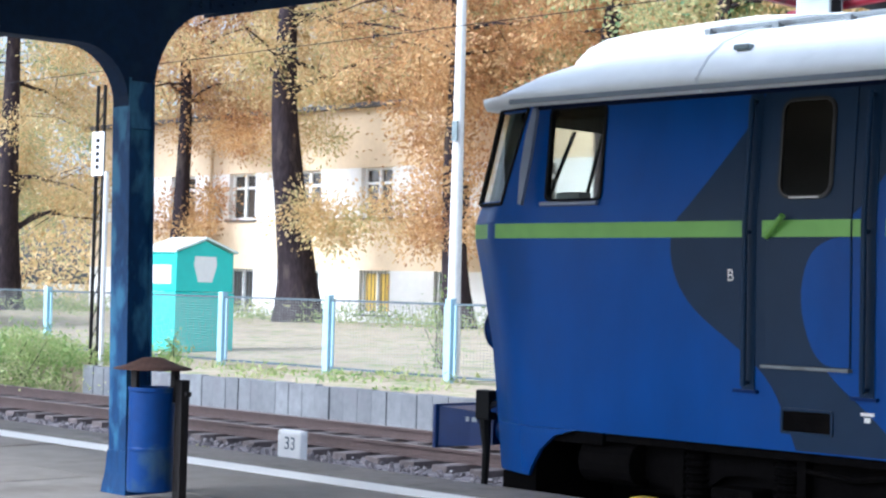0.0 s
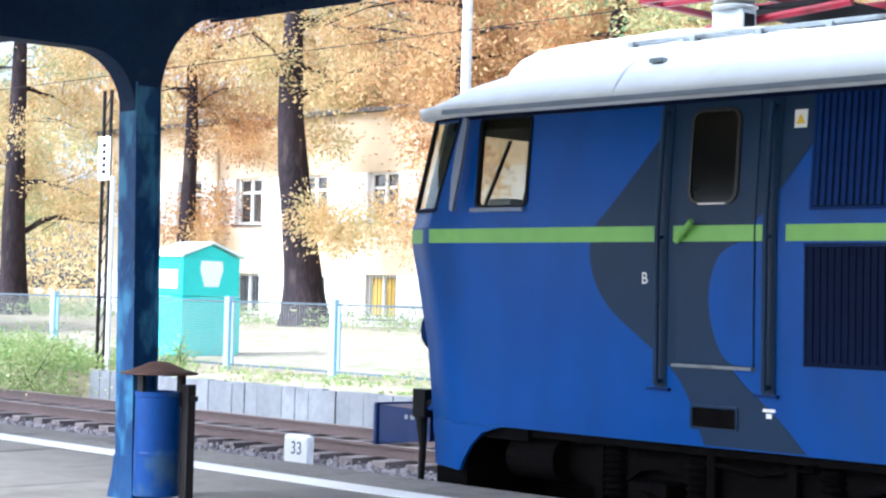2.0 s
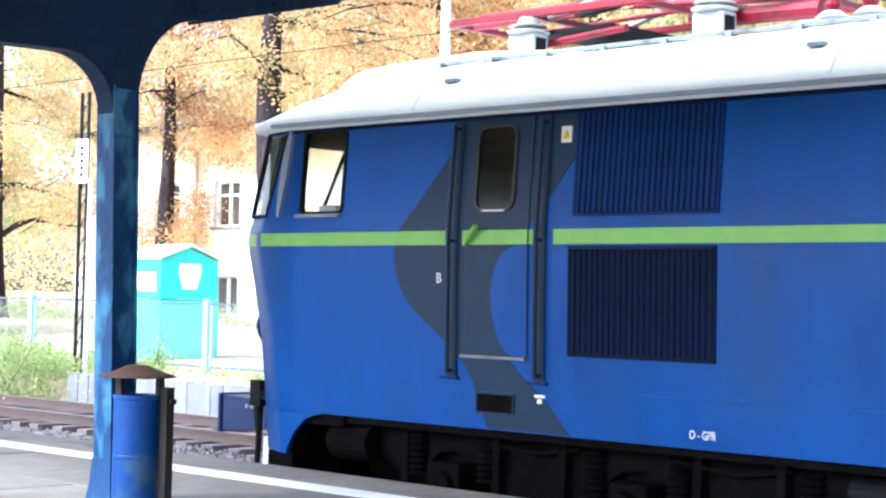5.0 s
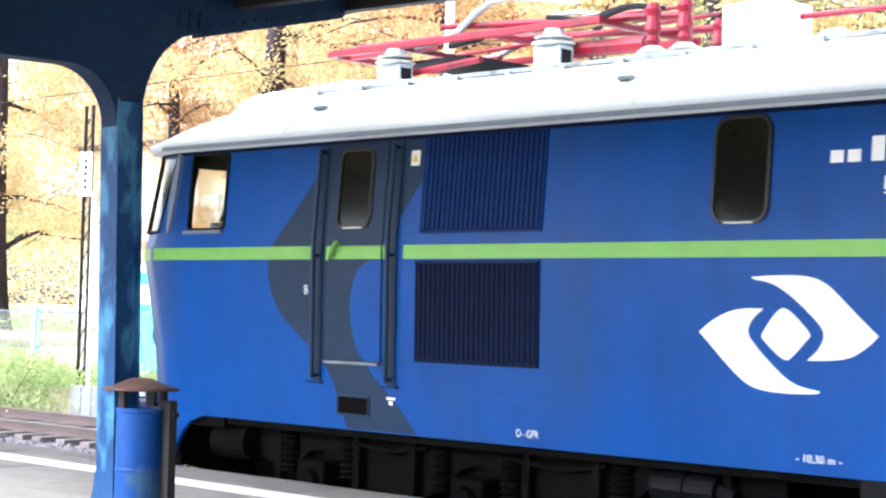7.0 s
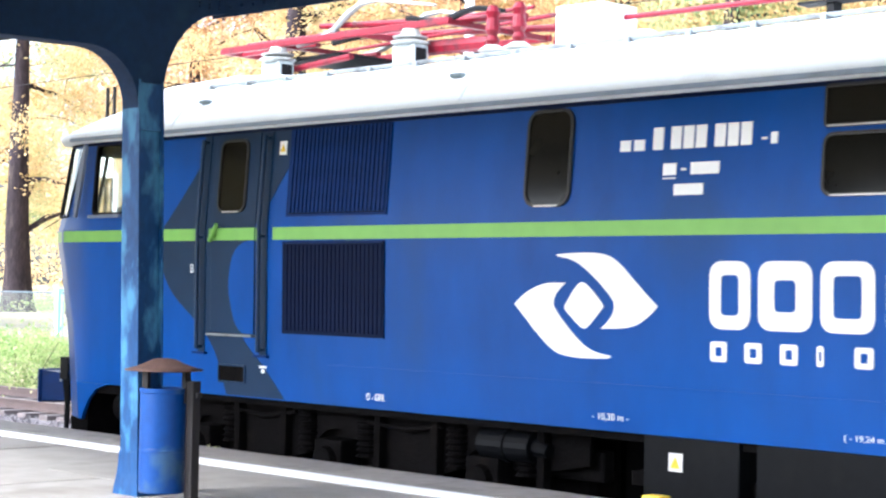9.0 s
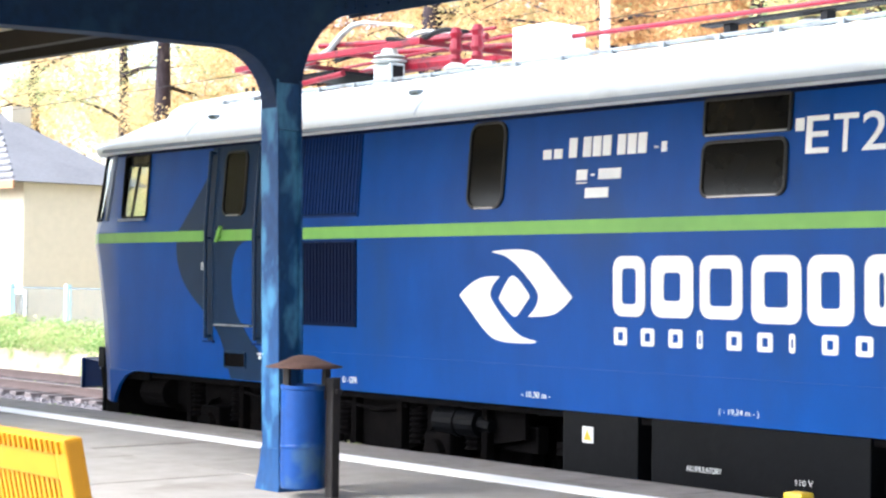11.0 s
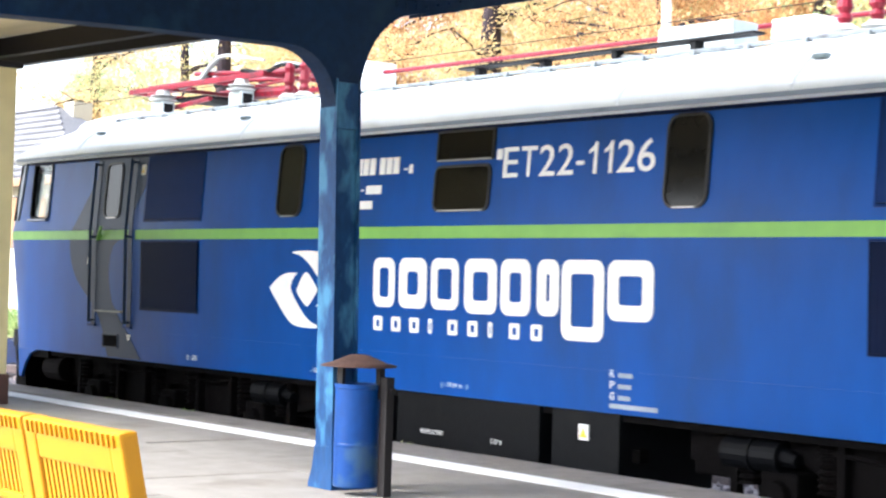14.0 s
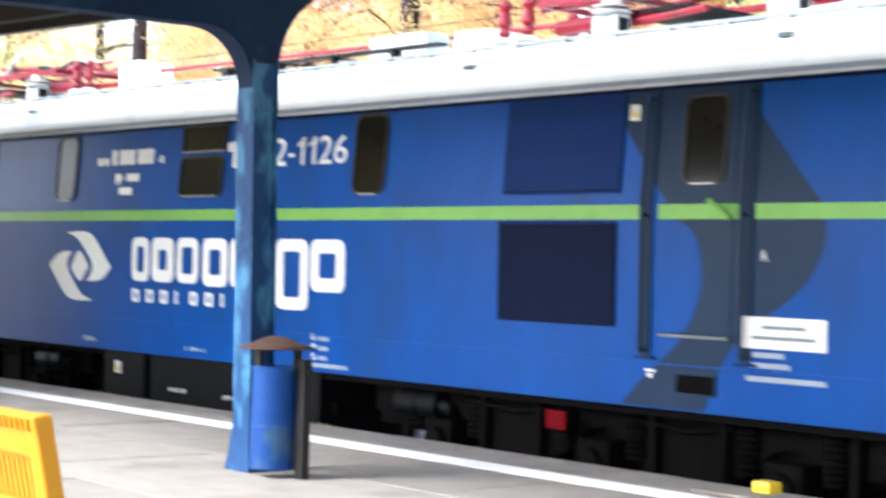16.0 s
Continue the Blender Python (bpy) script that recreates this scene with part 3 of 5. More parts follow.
def body_shell(loco):
    """Lofted body, with real openings for the cab windows at both ends."""
    zs = [0.39, 0.95, 1.5, 1.70, 1.84, 1.95, 1.99, 2.64, 2.69, 2.75]
    cols = []
    for e in (-1, 1):
        c = [lambda z, e=e: (e * (nose_x(z) + 0.16), 0.0), lambda z, e=e: (e * (nose_x(z) + 0.12), 0.85), lambda z, e=e: (e * nose_x(z), 1.34),
             lambda z, e=e: (e * (nose_x(z) - 0.34), 1.49), lambda z, e=e: (e * 8.43, 1.49), lambda z, e=e: (e * 7.94, 1.49), lambda z, e=e: (e * 5.0, 1.49)]
        cols += c if e < 0 else c[::-1]
    bm = bmesh.new()
    n = len(cols)
    for s in (-1, 1):
        grid = [[bm.verts.new((f(z)[0], s * f(z)[1], z)) for f in cols] for z in zs]
        for k in range(len(zs) - 1):
            for j in range(n - 1):
                jj = min(j, n - 2 - j)
                if k == 6 and jj == 4:
                    continue
                if k in (6,) and jj in (0, 1, 2):
                    continue
                bm.faces.new((grid[k][j], grid[k][j + 1], grid[k + 1][j + 1], grid[k + 1][j]))
    bmesh.ops.remove_doubles(bm, verts=bm.verts[:], dist=0.0005)
    ob = part("body", bm, "blue", loco, "blue painted steel body with dents and faded patches", True)
    so = ob.modifiers.new("thickness", "SOLIDIFY")
    so.thickness, so.offset = 0.035, -1
    sp = ob.modifiers.new("hard_edges", "EDGE_SPLIT")
    sp.split_angle = radians(58)
    # nose skirts, cut by the wheel arch
    for e in (-1, 1):
        for s in (-1, 1):
            out = [(nose_x(0.39) - 0.34, 0.39), (nose_x(0.05) - 0.34, 0.05), (8.53, 0.045), (8.50, 0.12), (8.42, 0.24), (8.30, 0.34), (8.12, 0.39)]
            bm = bmesh.new()
            plate(bm, [(e * x, z) for x, z in out], s * 1.49, s * 1.455)
            part("skirt", bm, "blue", loco)
        bm = bmesh.new()
        plan = [(-0.34, -1.49), (0.0, -1.34), (0.12, -0.85), (0.16, 0.0), (0.12, 0.85), (0.0, 1.34), (-0.34, 1.49)]
        rows = [[bm.verts.new((e * (max(nose_x(z) + dx, 8.52) - inset), y * (1 - inset * 0.02), z)) for dx, y in plan] for z, inset in ((0.39, 0), (0.05, 0), (0.05, 0.04), (0.39, 0.04))]
        for a, b in zip(rows, rows[1:] + rows[:1]):
            for i in range(6):
                bm.faces.new((a[i], a[i + 1], b[i + 1], b[i]))
        part("front_skirt", bm, "blue", loco)
        # dark buffer-beam underside block
        part("plough_block", boxbm(*sorted((e * 8.86, e * 8.56)), -1.40, 1.40, -0.12, 0.05, bevel=0.01), "under", loco)


def roof(loco):
    bm = bmesh.new()
    prof = [(1.495, 2.665), (1.535, 2.70), (1.545, 2.745), (1.51, 2.80), (1.42, 2.90), (1.25, 3.02), (1.0, 3.12), (0.7, 3.19), (0.3, 3.23), (0.0, 3.24)]
    xs = [(-9.16, 0.05, 0.90), (-9.10, 0.16, 0.93), (-8.96, 0.36, 0.97), (-8.70, 0.64, 1), (-8.3, 0.86, 1), (-8.0, 0.95, 1), (-7.6, 1, 1), (-7.2, 1, 1), (-4, 1, 1), (0, 1, 1)]
    xs = xs + [(-x, f, w) for x, f, w in xs[:-1]][::-1]
    rows = []
    for x, f, w in xs:
        ring = [(-(y) * w, 2.72 + (z - 2.72) * (f if i > 2 else 1)) for i, (y, z) in enumerate(prof)]
        ring = ring + [(-y, z) for y, z in ring[:-1]][::-1]
        rows.append([bm.verts.new((x, y, z)) for y, z in ring])
    for a, b in zip(rows, rows[1:]):
        for i in range(len(a) - 1):
            bm.faces.new((a[i], a[i + 1], b[i + 1], b[i]))
    bm.faces.new(rows[0]), bm.faces.new(rows[-1][::-1])
    for a, b in zip(rows, rows[1:]):
        bm.faces.new((a[0], b[0], b[-1], a[-1]))
    ob = part("roof", bm, "roof", loco, "silvery white painted roof with dull streaks", True)
    # raised lamp hood on each end of the roof
    for e in (-1, 1):
        bm = bmesh.new()
        plate(bm, [(e * x, z) for x, z in ((-8.95, 2.80), (-8.90, 2.95), (-8.82, 3.08), (-8.70, 3.17), (-8.52, 3.225), (-8.2, 3.25), (-7.2, 3.275), (-6.3, 3.22), (-6.3, 2.80))], -0.75, 0.75)
        bmesh.ops.recalc_face_normals(bm, faces=bm.faces[:])
        sharp = [d for d in bm.edges if abs(d.verts[0].co.y - d.verts[1].co.y) < 0.01]
        bmesh.ops.bevel(bm, geom=sharp, offset=0.05, segments=3, affect="EDGES", clamp_overlap=True)
        part("lamp_hood", bm, "roof", loco, "raised white hood over the top lamp", True)
    # seams across the roof
    for x in (-7.1, -3.5, 1.9, 3.6, 7.1):
        bm = bmesh.new()
        for (y0, z0), (y1, z1) in zip(prof, prof[1:]):
            tube(bm, (x, -y0 - 0.003, z0 + 0.004), (x, -y1 - 0.003, z1 + 0.004), 0.012, n=6)
        part("roof_seam", bm, "roof", loco)
    # dark strip painting the shade below the roof edge
    part("gutter", boxbm(-8.6, 8.6, -1.508, -1.491, 2.635, 2.664), "louvrelow", loco)
    # grey strip: shading of the white roof's rolled edge, put in as colour
    part("roof_lip", boxbm(-8.75, 8.75, -1.556, -1.536, 2.676, 2.712, bevel=0.006), "lip", loco, "rolled roof edge with its shading painted grey")
    # walkway rail with feet
    bm = bmesh.new()
    tube(bm, (-7.6, -0.79, 3.20), (7.6, -0.79, 3.20), 0.018, n=6)
    part("roof_rail", bm, "roofrail", loco)
    me = None
    for i in range(28):
        if me is None:
            bm = boxbm(-0.025, 0.025, -0.83, -0.75, 3.13, 3.205, bevel=0.006)
            ob = part("rail_foot", bm, "roofrail", loco)
            me = ob.data
        else:
            ob = new("rail_foot", me)
            ob.parent = loco
        ob.location.x = -7.55 + i * 0.56
    for x in (-6.86, -3.7, 3.7, 6.86):
        part("lifting_eye", boxbm(x - 0.06, x + 0.06, -1.40, -1.33, 2.94, 2.975, bevel=0.01), "roofgrey", loco)
    part("roof_plank", boxbm(-1.15, 2.45, -0.66, -0.52, 3.315, 3.335), "rubber", loco, "dark roof walkway plank")
    for x in (-0.9, 0.0, 0.9, 1.8):
        part("plank_foot", boxbm(x - 0.03, x + 0.03, -0.64, -0.54, 3.17, 3.315), "rubber", loco)
    part("roof_box", boxbm(-3.70, -3.20, -0.27, 0.15, 3.15, 3.62, bevel=0.02), "roof", loco, "white equipment box")
    part("roof_box", boxbm(1.22, 2.05, -0.45, -0.15, 3.15, 3.49, bevel=0.02), "pedestal", loco, "pale grey equipment box")
    part("roof_box", boxbm(2.42, 2.86, -0.42, -0.05, 3.15, 3.45, bevel=0.02), "roof", loco, "white equipment box")
    for x in (-2.6, -0.2, 1.0):
        bm = bmesh.new()
        lathe(bm, [(0.07, 3.2), (0.12, 3.22), (0.07, 3.25), (0.12, 3.27), (0.07, 3.3)], 12, (x, -0.5, 0))
        part("roof_insulator", bm, "porcelain", loco)
    bm = bmesh.new()
    pts = [(-3.9, 0.0, 3.52), (-3.2, 0, 3.52), (0.0, 0.0, 3.50), (3.9, 0, 3.48)]
    pipe(bm, pts, 0.022, 8)
    part("busbar", bm, "red", loco, "red roof conductor tube")


def pantograph(loco, cx, d):
    """Lowered single-frame pantograph; d is the way its knee points."""
    p = bpy.data.objects.new("pantograph", None)
    scene.collection.objects.link(p)
    p.parent = loco
    p.location = (cx, 0, 0)
    p.empty_display_size = 0.2
    for x in (-0.88, 0.88):
        for y in (-0.62, 0.62):
            ped = part("insulator_base", boxbm(x - 0.13, x + 0.13, y - 0.085, y + 0.085, 3.12, 3.385, bevel=0.01), "pedestal", p, "pale grey hollow steel pedestal")
            # black sheet on the end face paints the shade of the open pedestal
            part("hollow", boxbm(x + 0.118, x + 0.1325, y - 0.06, y + 0.06, 3.19, 3.355), "rubber", ped)
            bm = bmesh.new()
            lathe(bm, [(0.10, 3.385), (0.165, 3.40), (0.17, 3.412), (0.10, 3.43), (0.15, 3.445), (0.15, 3.455), (0.09, 3.47), (0.07, 3.52)], 16, (x, y, 0))
            part("insulator", bm, "porcelain", p, "ribbed pale porcelain insulator")
    bm = bmesh.new()
    for y in (-0.62, 0.62):
        z0 = 3.52
        box(bm, -1.70, 1.35, y - 0.025, y + 0.025, z0, z0 + 0.06, 0.008)
        box(bm, -1.75, -0.6, y * 0.6 - 0.03, y * 0.6 + 0.03, z0 + 0.01, z0 + 0.045, 0.006)
    for x in (-1.72, -0.9, 0.2, 1.3):
        box(bm, x - 0.03, x + 0.03, -0.62, 0.62, 3.525, 3.57, 0.006)
    part("base_frame", bm, "red", p, "red base frame")
    bm = bmesh.new()
    tube(bm, (1.95 * d, -0.35, 3.56), (-0.6 * d, -0.35, 3.72), 0.034, 0.026)
    tube(bm, (1.95 * d, 0.35, 3.56), (-0.6 * d, 0.35, 3.72), 0.034, 0.026)
    tube(bm, (-1.55 * d, -0.45, 3.62), (1.9 * d, -0.2, 3.66), 0.017)
    tube(bm, (-1.55 * d, 0.45, 3.62), (1.9 * d, 0.2, 3.66), 0.017)
    tube(bm, (0.9 * d, -0.45, 3.38), (1.65 * d, -0.45, 3.36), 0.065)
    tube(bm, (0.9 * d, -0.45, 3.38), (0.55 * d, -0.45, 3.40), 0.04)
    tube(bm, (-1.2, -0.5, 3.30), (0.0, -0.5, 3.38), 0.03)
    part("lower_arm", bm, "red", p, "red tubular arms and drive cylinder")
    for x in (1.84, 2.13):
        for y in (-0.62, 0.2):
            bm = bmesh.new()
            lathe(bm, [(0.035, 3.30), (0.06, 3.34), (0.04, 3.38), (0.065, 3.42), (0.045, 3.52), (0.06, 3.57), (0.035, 3.62)], 10, (x * d, y, 0))
            part("clamp", bm, "red", p)
            bm = bmesh.new()
            lathe(bm, [(0.07, 3.17), (0.13, 3.20), (0.135, 3.215), (0.08, 3.235), (0.12, 3.255), (0.06, 3.30)], 14, (x * d, y, 0))
            part("insulator", bm, "porcelain", p)
    bm = bmesh.new()
    pipe(bm, [((0.75 + k * 0.10) * d, -0.55, 3.60 + 0.035 * math.cos(k * 0.75)) for k in range(12)], 0.022, 6)
    part("cable", bm, "rubber", p, "sagging black cable")
    bm = bmesh.new()
    pipe(bm, [((0.72 + k * 0.10) * d, -0.47, 3.63 + 0.03 * math.cos(k * 0.75 + 0.6)) for k in range(12)], 0.018, 6)
    part("cable", bm, "rubber", p, "sagging black cable")
    pts = [(-0.95, -0.4, 3.55), (-0.62, -0.4, 3.585), (-0.36, -0.4, 3.66), (-0.16, -0.4, 3.79), (0.0, -0.4, 3.86), (0.2, -0.4, 3.87), (0.9, -0.35, 3.76)]
    for yy in (0, 0.8):
        bm = bmesh.new()
        pipe(bm, [(a[0] * d, a[1] + yy, a[2]) for a in pts], [0.020, 0.026, 0.030, 0.032, 0.028, 0.020, 0.014])
        part("horn", bm, "wire", p, "grey curved collector horn")
    for y in (-0.15, 0.15):
        bm = bmesh.new()
        tube(bm, (-0.6 * d, y, 3.70), (-1.0 * d, y, 3.66), 0.03)
        part("collector_strip", bm, "rubber", p)
    part("shunt_plate", boxbm(-0.95, -0.15, -0.5, 0.5, 3.40, 3.43), "rubber", p)
    return p


def dark_window(loco, x0, x1, z0, z1, r, name="side_window"):
    bm = bmesh.new()
    ringplate(bm, rounded(x0, x1, z0, z1, r), rounded(x0 + 0.022, x1 - 0.022, z0 + 0.022, z1 - 0.022, max(0.012, r - 0.02)), FACE - 0.016, FACE + 0.005)
    w = part(name, bm, "winframe", loco, "rounded metal window frame")
    bm = bmesh.new()
    plate(bm, rounded(x0 + 0.02, x1 - 0.02, z0 + 0.02, z1 - 0.02, max(0.014, r - 0.018)), FACE - 0.006, FACE + 0.004)
    part("pane", bm, "darkglass", w, "dark reflecting glass")
    bm = bmesh.new()
    ringplate(bm, rounded(x0 + 0.012, x1 - 0.012, z0 + 0.012, z1 - 0.012, max(0.013, r - 0.01)), rounded(x0 + 0.021, x1 - 0.021, z0 + 0.021, z1 - 0.021, max(0.012, r - 0.018)), FACE - 0.0205, FACE - 0.018)
    part("frame_trim", bm, "trim", w, "dull brass coloured inner trim")
    part("drip_trim", boxbm(x0 + r, x1 - r, FACE - 0.022, FACE - 0.017, z0 + 0.004, z0 + 0.014), "chrome", w, "bright lower trim")
    return w


def louvre(loco, x0, x1, z0, z1, material, shut=False):
    # solid backing in the darkest navy paints the shade between the slats
    g = part("grille", boxbm(x0, x1, FACE - 0.004, FACE + 0.01, z0, z1), "louvrelow", loco, "upright louvre grille with slot shade painted on its backing")
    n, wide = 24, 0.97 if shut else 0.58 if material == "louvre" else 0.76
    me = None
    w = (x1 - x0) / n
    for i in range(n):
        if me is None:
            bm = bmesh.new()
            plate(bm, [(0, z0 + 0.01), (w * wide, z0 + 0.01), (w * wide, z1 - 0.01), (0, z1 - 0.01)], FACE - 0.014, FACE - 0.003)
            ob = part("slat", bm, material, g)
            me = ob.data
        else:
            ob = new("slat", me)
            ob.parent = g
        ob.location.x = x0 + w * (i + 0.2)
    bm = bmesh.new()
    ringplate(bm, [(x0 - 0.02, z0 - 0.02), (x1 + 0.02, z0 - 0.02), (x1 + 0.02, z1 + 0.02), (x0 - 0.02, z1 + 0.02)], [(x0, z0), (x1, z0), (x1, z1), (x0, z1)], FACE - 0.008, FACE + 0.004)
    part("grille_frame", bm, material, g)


def warning_label(loco, x, z, s=0.115):
    w = part("warning_label", boxbm(x, x + s * 0.8, FACE - 0.005, FACE + 0.002, z - s, z), "white", loco, "white label with a yellow warning triangle")
    bm = bmesh.new()
    plate(bm, [(x + s * 0.12, z - s * 0.78), (x + s * 0.68, z - s * 0.78), (x + s * 0.40, z - s * 0.22)], FACE - 0.009, FACE - 0.005)
    part("triangle", bm, "yellow", w)


def end_details(loco, e):
    """Door, rails, grilles and slate band of one end; e is -1 or 1."""
    fx = lambda x: x if e < 0 else -x

    def bx(x0, x1, y0, y1, z0, z1, **k):
        return boxbm(*sorted((fx(x0), fx(x1))), y0, y1, z0, z1, **k)
    bm = bmesh.new()
    plate(bm, [(fx(x), z) for x, z in smooth_outline(SLATE)], FACE - 0.001, FACE + 0.003)
    part("slate_band", bm, "slate", loco, "dark slate grey painted band")
    # stripe in three runs, interrupted by the recesses of the rails
    for x0, x1 in ((-8.91, -6.75), (-6.60, -5.88), (-5.72, 0.0)):
        part("green_stripe", bx(x0, x1, FACE - 0.0025, FACE + 0.004, 1.72, 1.825), "green", loco, "bright green waist stripe")
    bm = bmesh.new()
    v = [bm.verts.new((fx(-x), y, z)) for z in (1.72, 1.825) for x, y in ((nose_x(1.77) - 0.36, -1.494), (nose_x(1.77) + 0.003, -1.345), (nose_x(1.77) + 0.122, -0.85), (nose_x(1.77) + 0.164, 0))]
    for i in range(3):
        bm.faces.new((v[i], v[i + 1], v[i + 5], v[i + 4]))
    part("nose_stripe", bm, "green", loco, "", True)
    # door leaf
    door = part("door", bx(-6.56, -5.95, FACE - 0.010, FACE + 0.002, 0.92, 2.665, bevel=0.004), "slate", loco, "slate painted cab access door")
    bm = bmesh.new()
    pts = [(-5.955, 0.926), (-6.145, 0.926), (-6.25, 1.08), (-6.315, 1.35), (-6.25, 1.62), (-6.09, 1.715), (-5.955, 1.715)]
    plate(bm, [(fx(x), z) for x, z in smooth_outline(pts)], FACE - 0.012, FACE - 0.010)
    part("blue_patch", bm, "blue", door)
    part("door_stripe", bx(-6.555, -5.955, FACE - 0.0135, FACE - 0.009, 1.72, 1.825), "green", door)
    x0, x1 = sorted((fx(-6.485), fx(-6.09)))
    dark_window(door, x0, x1, 1.955, 2.59, 0.09, "door_window").location.y = -0.008
    bm = bmesh.new()
    tube(bm, (fx(-6.55), FACE - 0.03, 1.72), (fx(-6.40), FACE - 0.075, 1.85), 0.02, n=8)
    tube(bm, (fx(-6.50), FACE - 0.0, 1.76), (fx(-6.50), FACE - 0.045, 1.76), 0.022, n=8)
    part("door_handle", bm, "green", door, "green painted lever handle")
    part("door_sill", bx(-6.57, -5.94, FACE - 0.05, FACE, 0.90, 0.920), "roofrail", loco, "bare metal door sill")
    for xr in ((-6.69, -5.835) if e < 0 else (-6.68, -5.78)):
        part("rail_recess", bx(xr - 0.048, xr + 0.048, FACE - 0.006, FACE + 0.002, 0.74, 2.66), "slate", loco, "dark recess behind the grab rail")
        bm = bmesh.new()
        tube(bm, (fx(xr), FACE - 0.06, 0.78), (fx(xr), FACE - 0.06, 2.60), 0.018, n=8)
        for z in (0.80, 1.75, 2.58):
            tube(bm, (fx(xr), FACE, z), (fx(xr), FACE - 0.06, z), 0.014, n=6)
        part("grab_rail", bm, "slate", loco)
        part("rail_foot_plate", bx(xr - 0.10, xr + 0.08, FACE - 0.03, FACE, 0.735, 0.755), "louvre", loco)
    # flush near-black sheet paints the shade inside the step opening
    st = part("step_recess", bx(-6.425, -6.08, FACE - 0.004, FACE + 0.01, 0.515, 0.645), "under", loco, "foot step opening, its shade painted on a flat sheet")
    bm = bmesh.new()
    x0, x1 = sorted((fx(-6.44), fx(-6.065)))
    ringplate(bm, rounded(x0, x1, 0.50, 0.66, 0.02), rounded(x0 + 0.016, x1 - 0.016, 0.516, 0.644, 0.01), FACE - 0.012, FACE + 0.002)
    part("step_frame", bm, "slate", st)
    x0, x1 = (-5.535, -4.35) if e < 0 else (4.285, 5.49)
    louvre(loco, x0, x1, 1.93, 2.655, "louvre", e > 0)
    x0, x1 = (-5.56, -4.36) if e < 0 else (4.26, 5.465)
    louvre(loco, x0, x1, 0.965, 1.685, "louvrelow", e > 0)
    part("grille_sill", boxbm(x0 - 0.02, x1 + 0.02, FACE - 0.02, FACE, 1.688, 1.698), "louvre", loco)
    warning_label(loco, -5.70 if e < 0 else 5.55, 2.545)
    part("axle_mark", bx(-5.875, -5.785, FACE - 0.005, FACE, 0.645, 0.665), "white", loco)
    part("axle_mark", bx(-5.85, -5.81, FACE - 0.005, FACE, 0.605, 0.636), "white", loco)
    # cab side window frame, glass, mirror
    x0, x1 = sorted((fx(-8.445), fx(-7.925)))
    bm = bmesh.new()
    ringplate(bm, rounded(x0, x1, 1.975, 2.65, 0.05), rounded(x0 + 0.022, x1 - 0.022, 1.995, 2.63, 0.04), FACE - 0.012, FACE + 0.035)
    fr = part("cab_window", bm, "rubber", loco, "cab side window in a dark rubber seal")
    part("pane", boxbm(x0 + 0.02, x1 - 0.02, FACE + 0.012, FACE + 0.018, 1.99, 2.64), "glass", fr).visible_shadow = False
    part("window_ledge", bx(-8.47, -7.95, FACE - 0.035, FACE, 1.945, 1.974, bevel=0.006), "vane", loco)
    bm = bmesh.new()
    plate(bm, [(fx(x), z) for x, z in ((-8.615, 1.96), (-8.585, 1.95), (-8.525, 2.30), (-8.495, 2.60), (-8.51, 2.64), (-8.535, 2.64), (-8.585, 2.45), (-8.615, 2.20))], FACE - 0.10, FACE - 0.07)
    part("draught_vane", bm, "vane", loco, "grey upright wind deflector")
    # corner and front glass
    for s in (-1, 1):
        for (ya, xa, yb, xb), nm in (((1.485, -0.34, 1.34, 0.0), "corner_pane"), ((1.33, 0.004, 0.86, 0.118), "corner_screen"), ((0.85, 0.12, 0.0, 0.16), "windscreen")):
            bm = bmesh.new()
            a = [bm.verts.new((e * (nose_x(z) + dx), s * y, z)) for z, dx, y in ((1.99, xa, ya), (1.99, xb, yb), (2.64, xb, yb), (2.64, xa, ya))]
            bm.faces.new(a)
            r = bmesh.ops.extrude_face_region(bm, geom=bm.faces[:])
            for v in r["geom"]:
                if isinstance(v, bmesh.types.BMVert):
                    v.co.x -= e * 0.008
            part(nm, bm, "glass", loco).visible_shadow = False
            bm = bmesh.new()
            c4 = [v for v in ((1.97, xa, ya), (1.97, xb, yb), (2.66, xb, yb), (2.66, xa, ya))]
            w = [Vector((e * (nose_x(z) + dx + 0.012), s * (y + 0.006), z)) for z, dx, y in c4]
            for i in range(4):
                tube(bm, w[i], w[(i + 1) % 4], 0.02 if nm == "corner_screen" and i % 2 else 0.012, n=6)
            part("screen_seal", bm, "rubber", loco)
    for side in (-1, 1):
        bm = bmesh.new()
        v = [bm.verts.new((e * (nose_x(z) + dx), side * y, z)) for k in (0.02, 0.07) for z, dx, y in ((1.97, -0.02 - k, 1.31), (1.97, 0.05 - k, 1.04), (2.66, 0.05 - k, 1.04), (2.66, -0.02 - k, 1.31))]
        for q in ((0, 1, 2, 3), (4, 5, 6, 7), (0, 1, 5, 4), (1, 2, 6, 5), (2, 3, 7, 6), (3, 0, 4, 7)):
            bm.faces.new([v[k] for k in q])
        part("corner_pillar", bm, "cabdark", loco, "dark grey green corner pillar")
    # cab inside: floor, back wall, desk, seat
    part("cab_floor", bx(-8.9, -7.0, -1.4, 1.4, 1.0, 1.04), "cabin", loco)
    part("cab_bulkhead", bx(-7.10, -7.0, -1.42, 1.42, 1.04, 2.70), "cabin", loco)
    part("cab_desk", bx(-9.0, -8.55, -1.25, 1.25, 1.04, 1.93, bevel=0.03), "cabin", loco)
    part("cab_ceiling", bx(-8.8, -7.0, -1.42, 1.42, 2.56, 2.66), "under", loco)
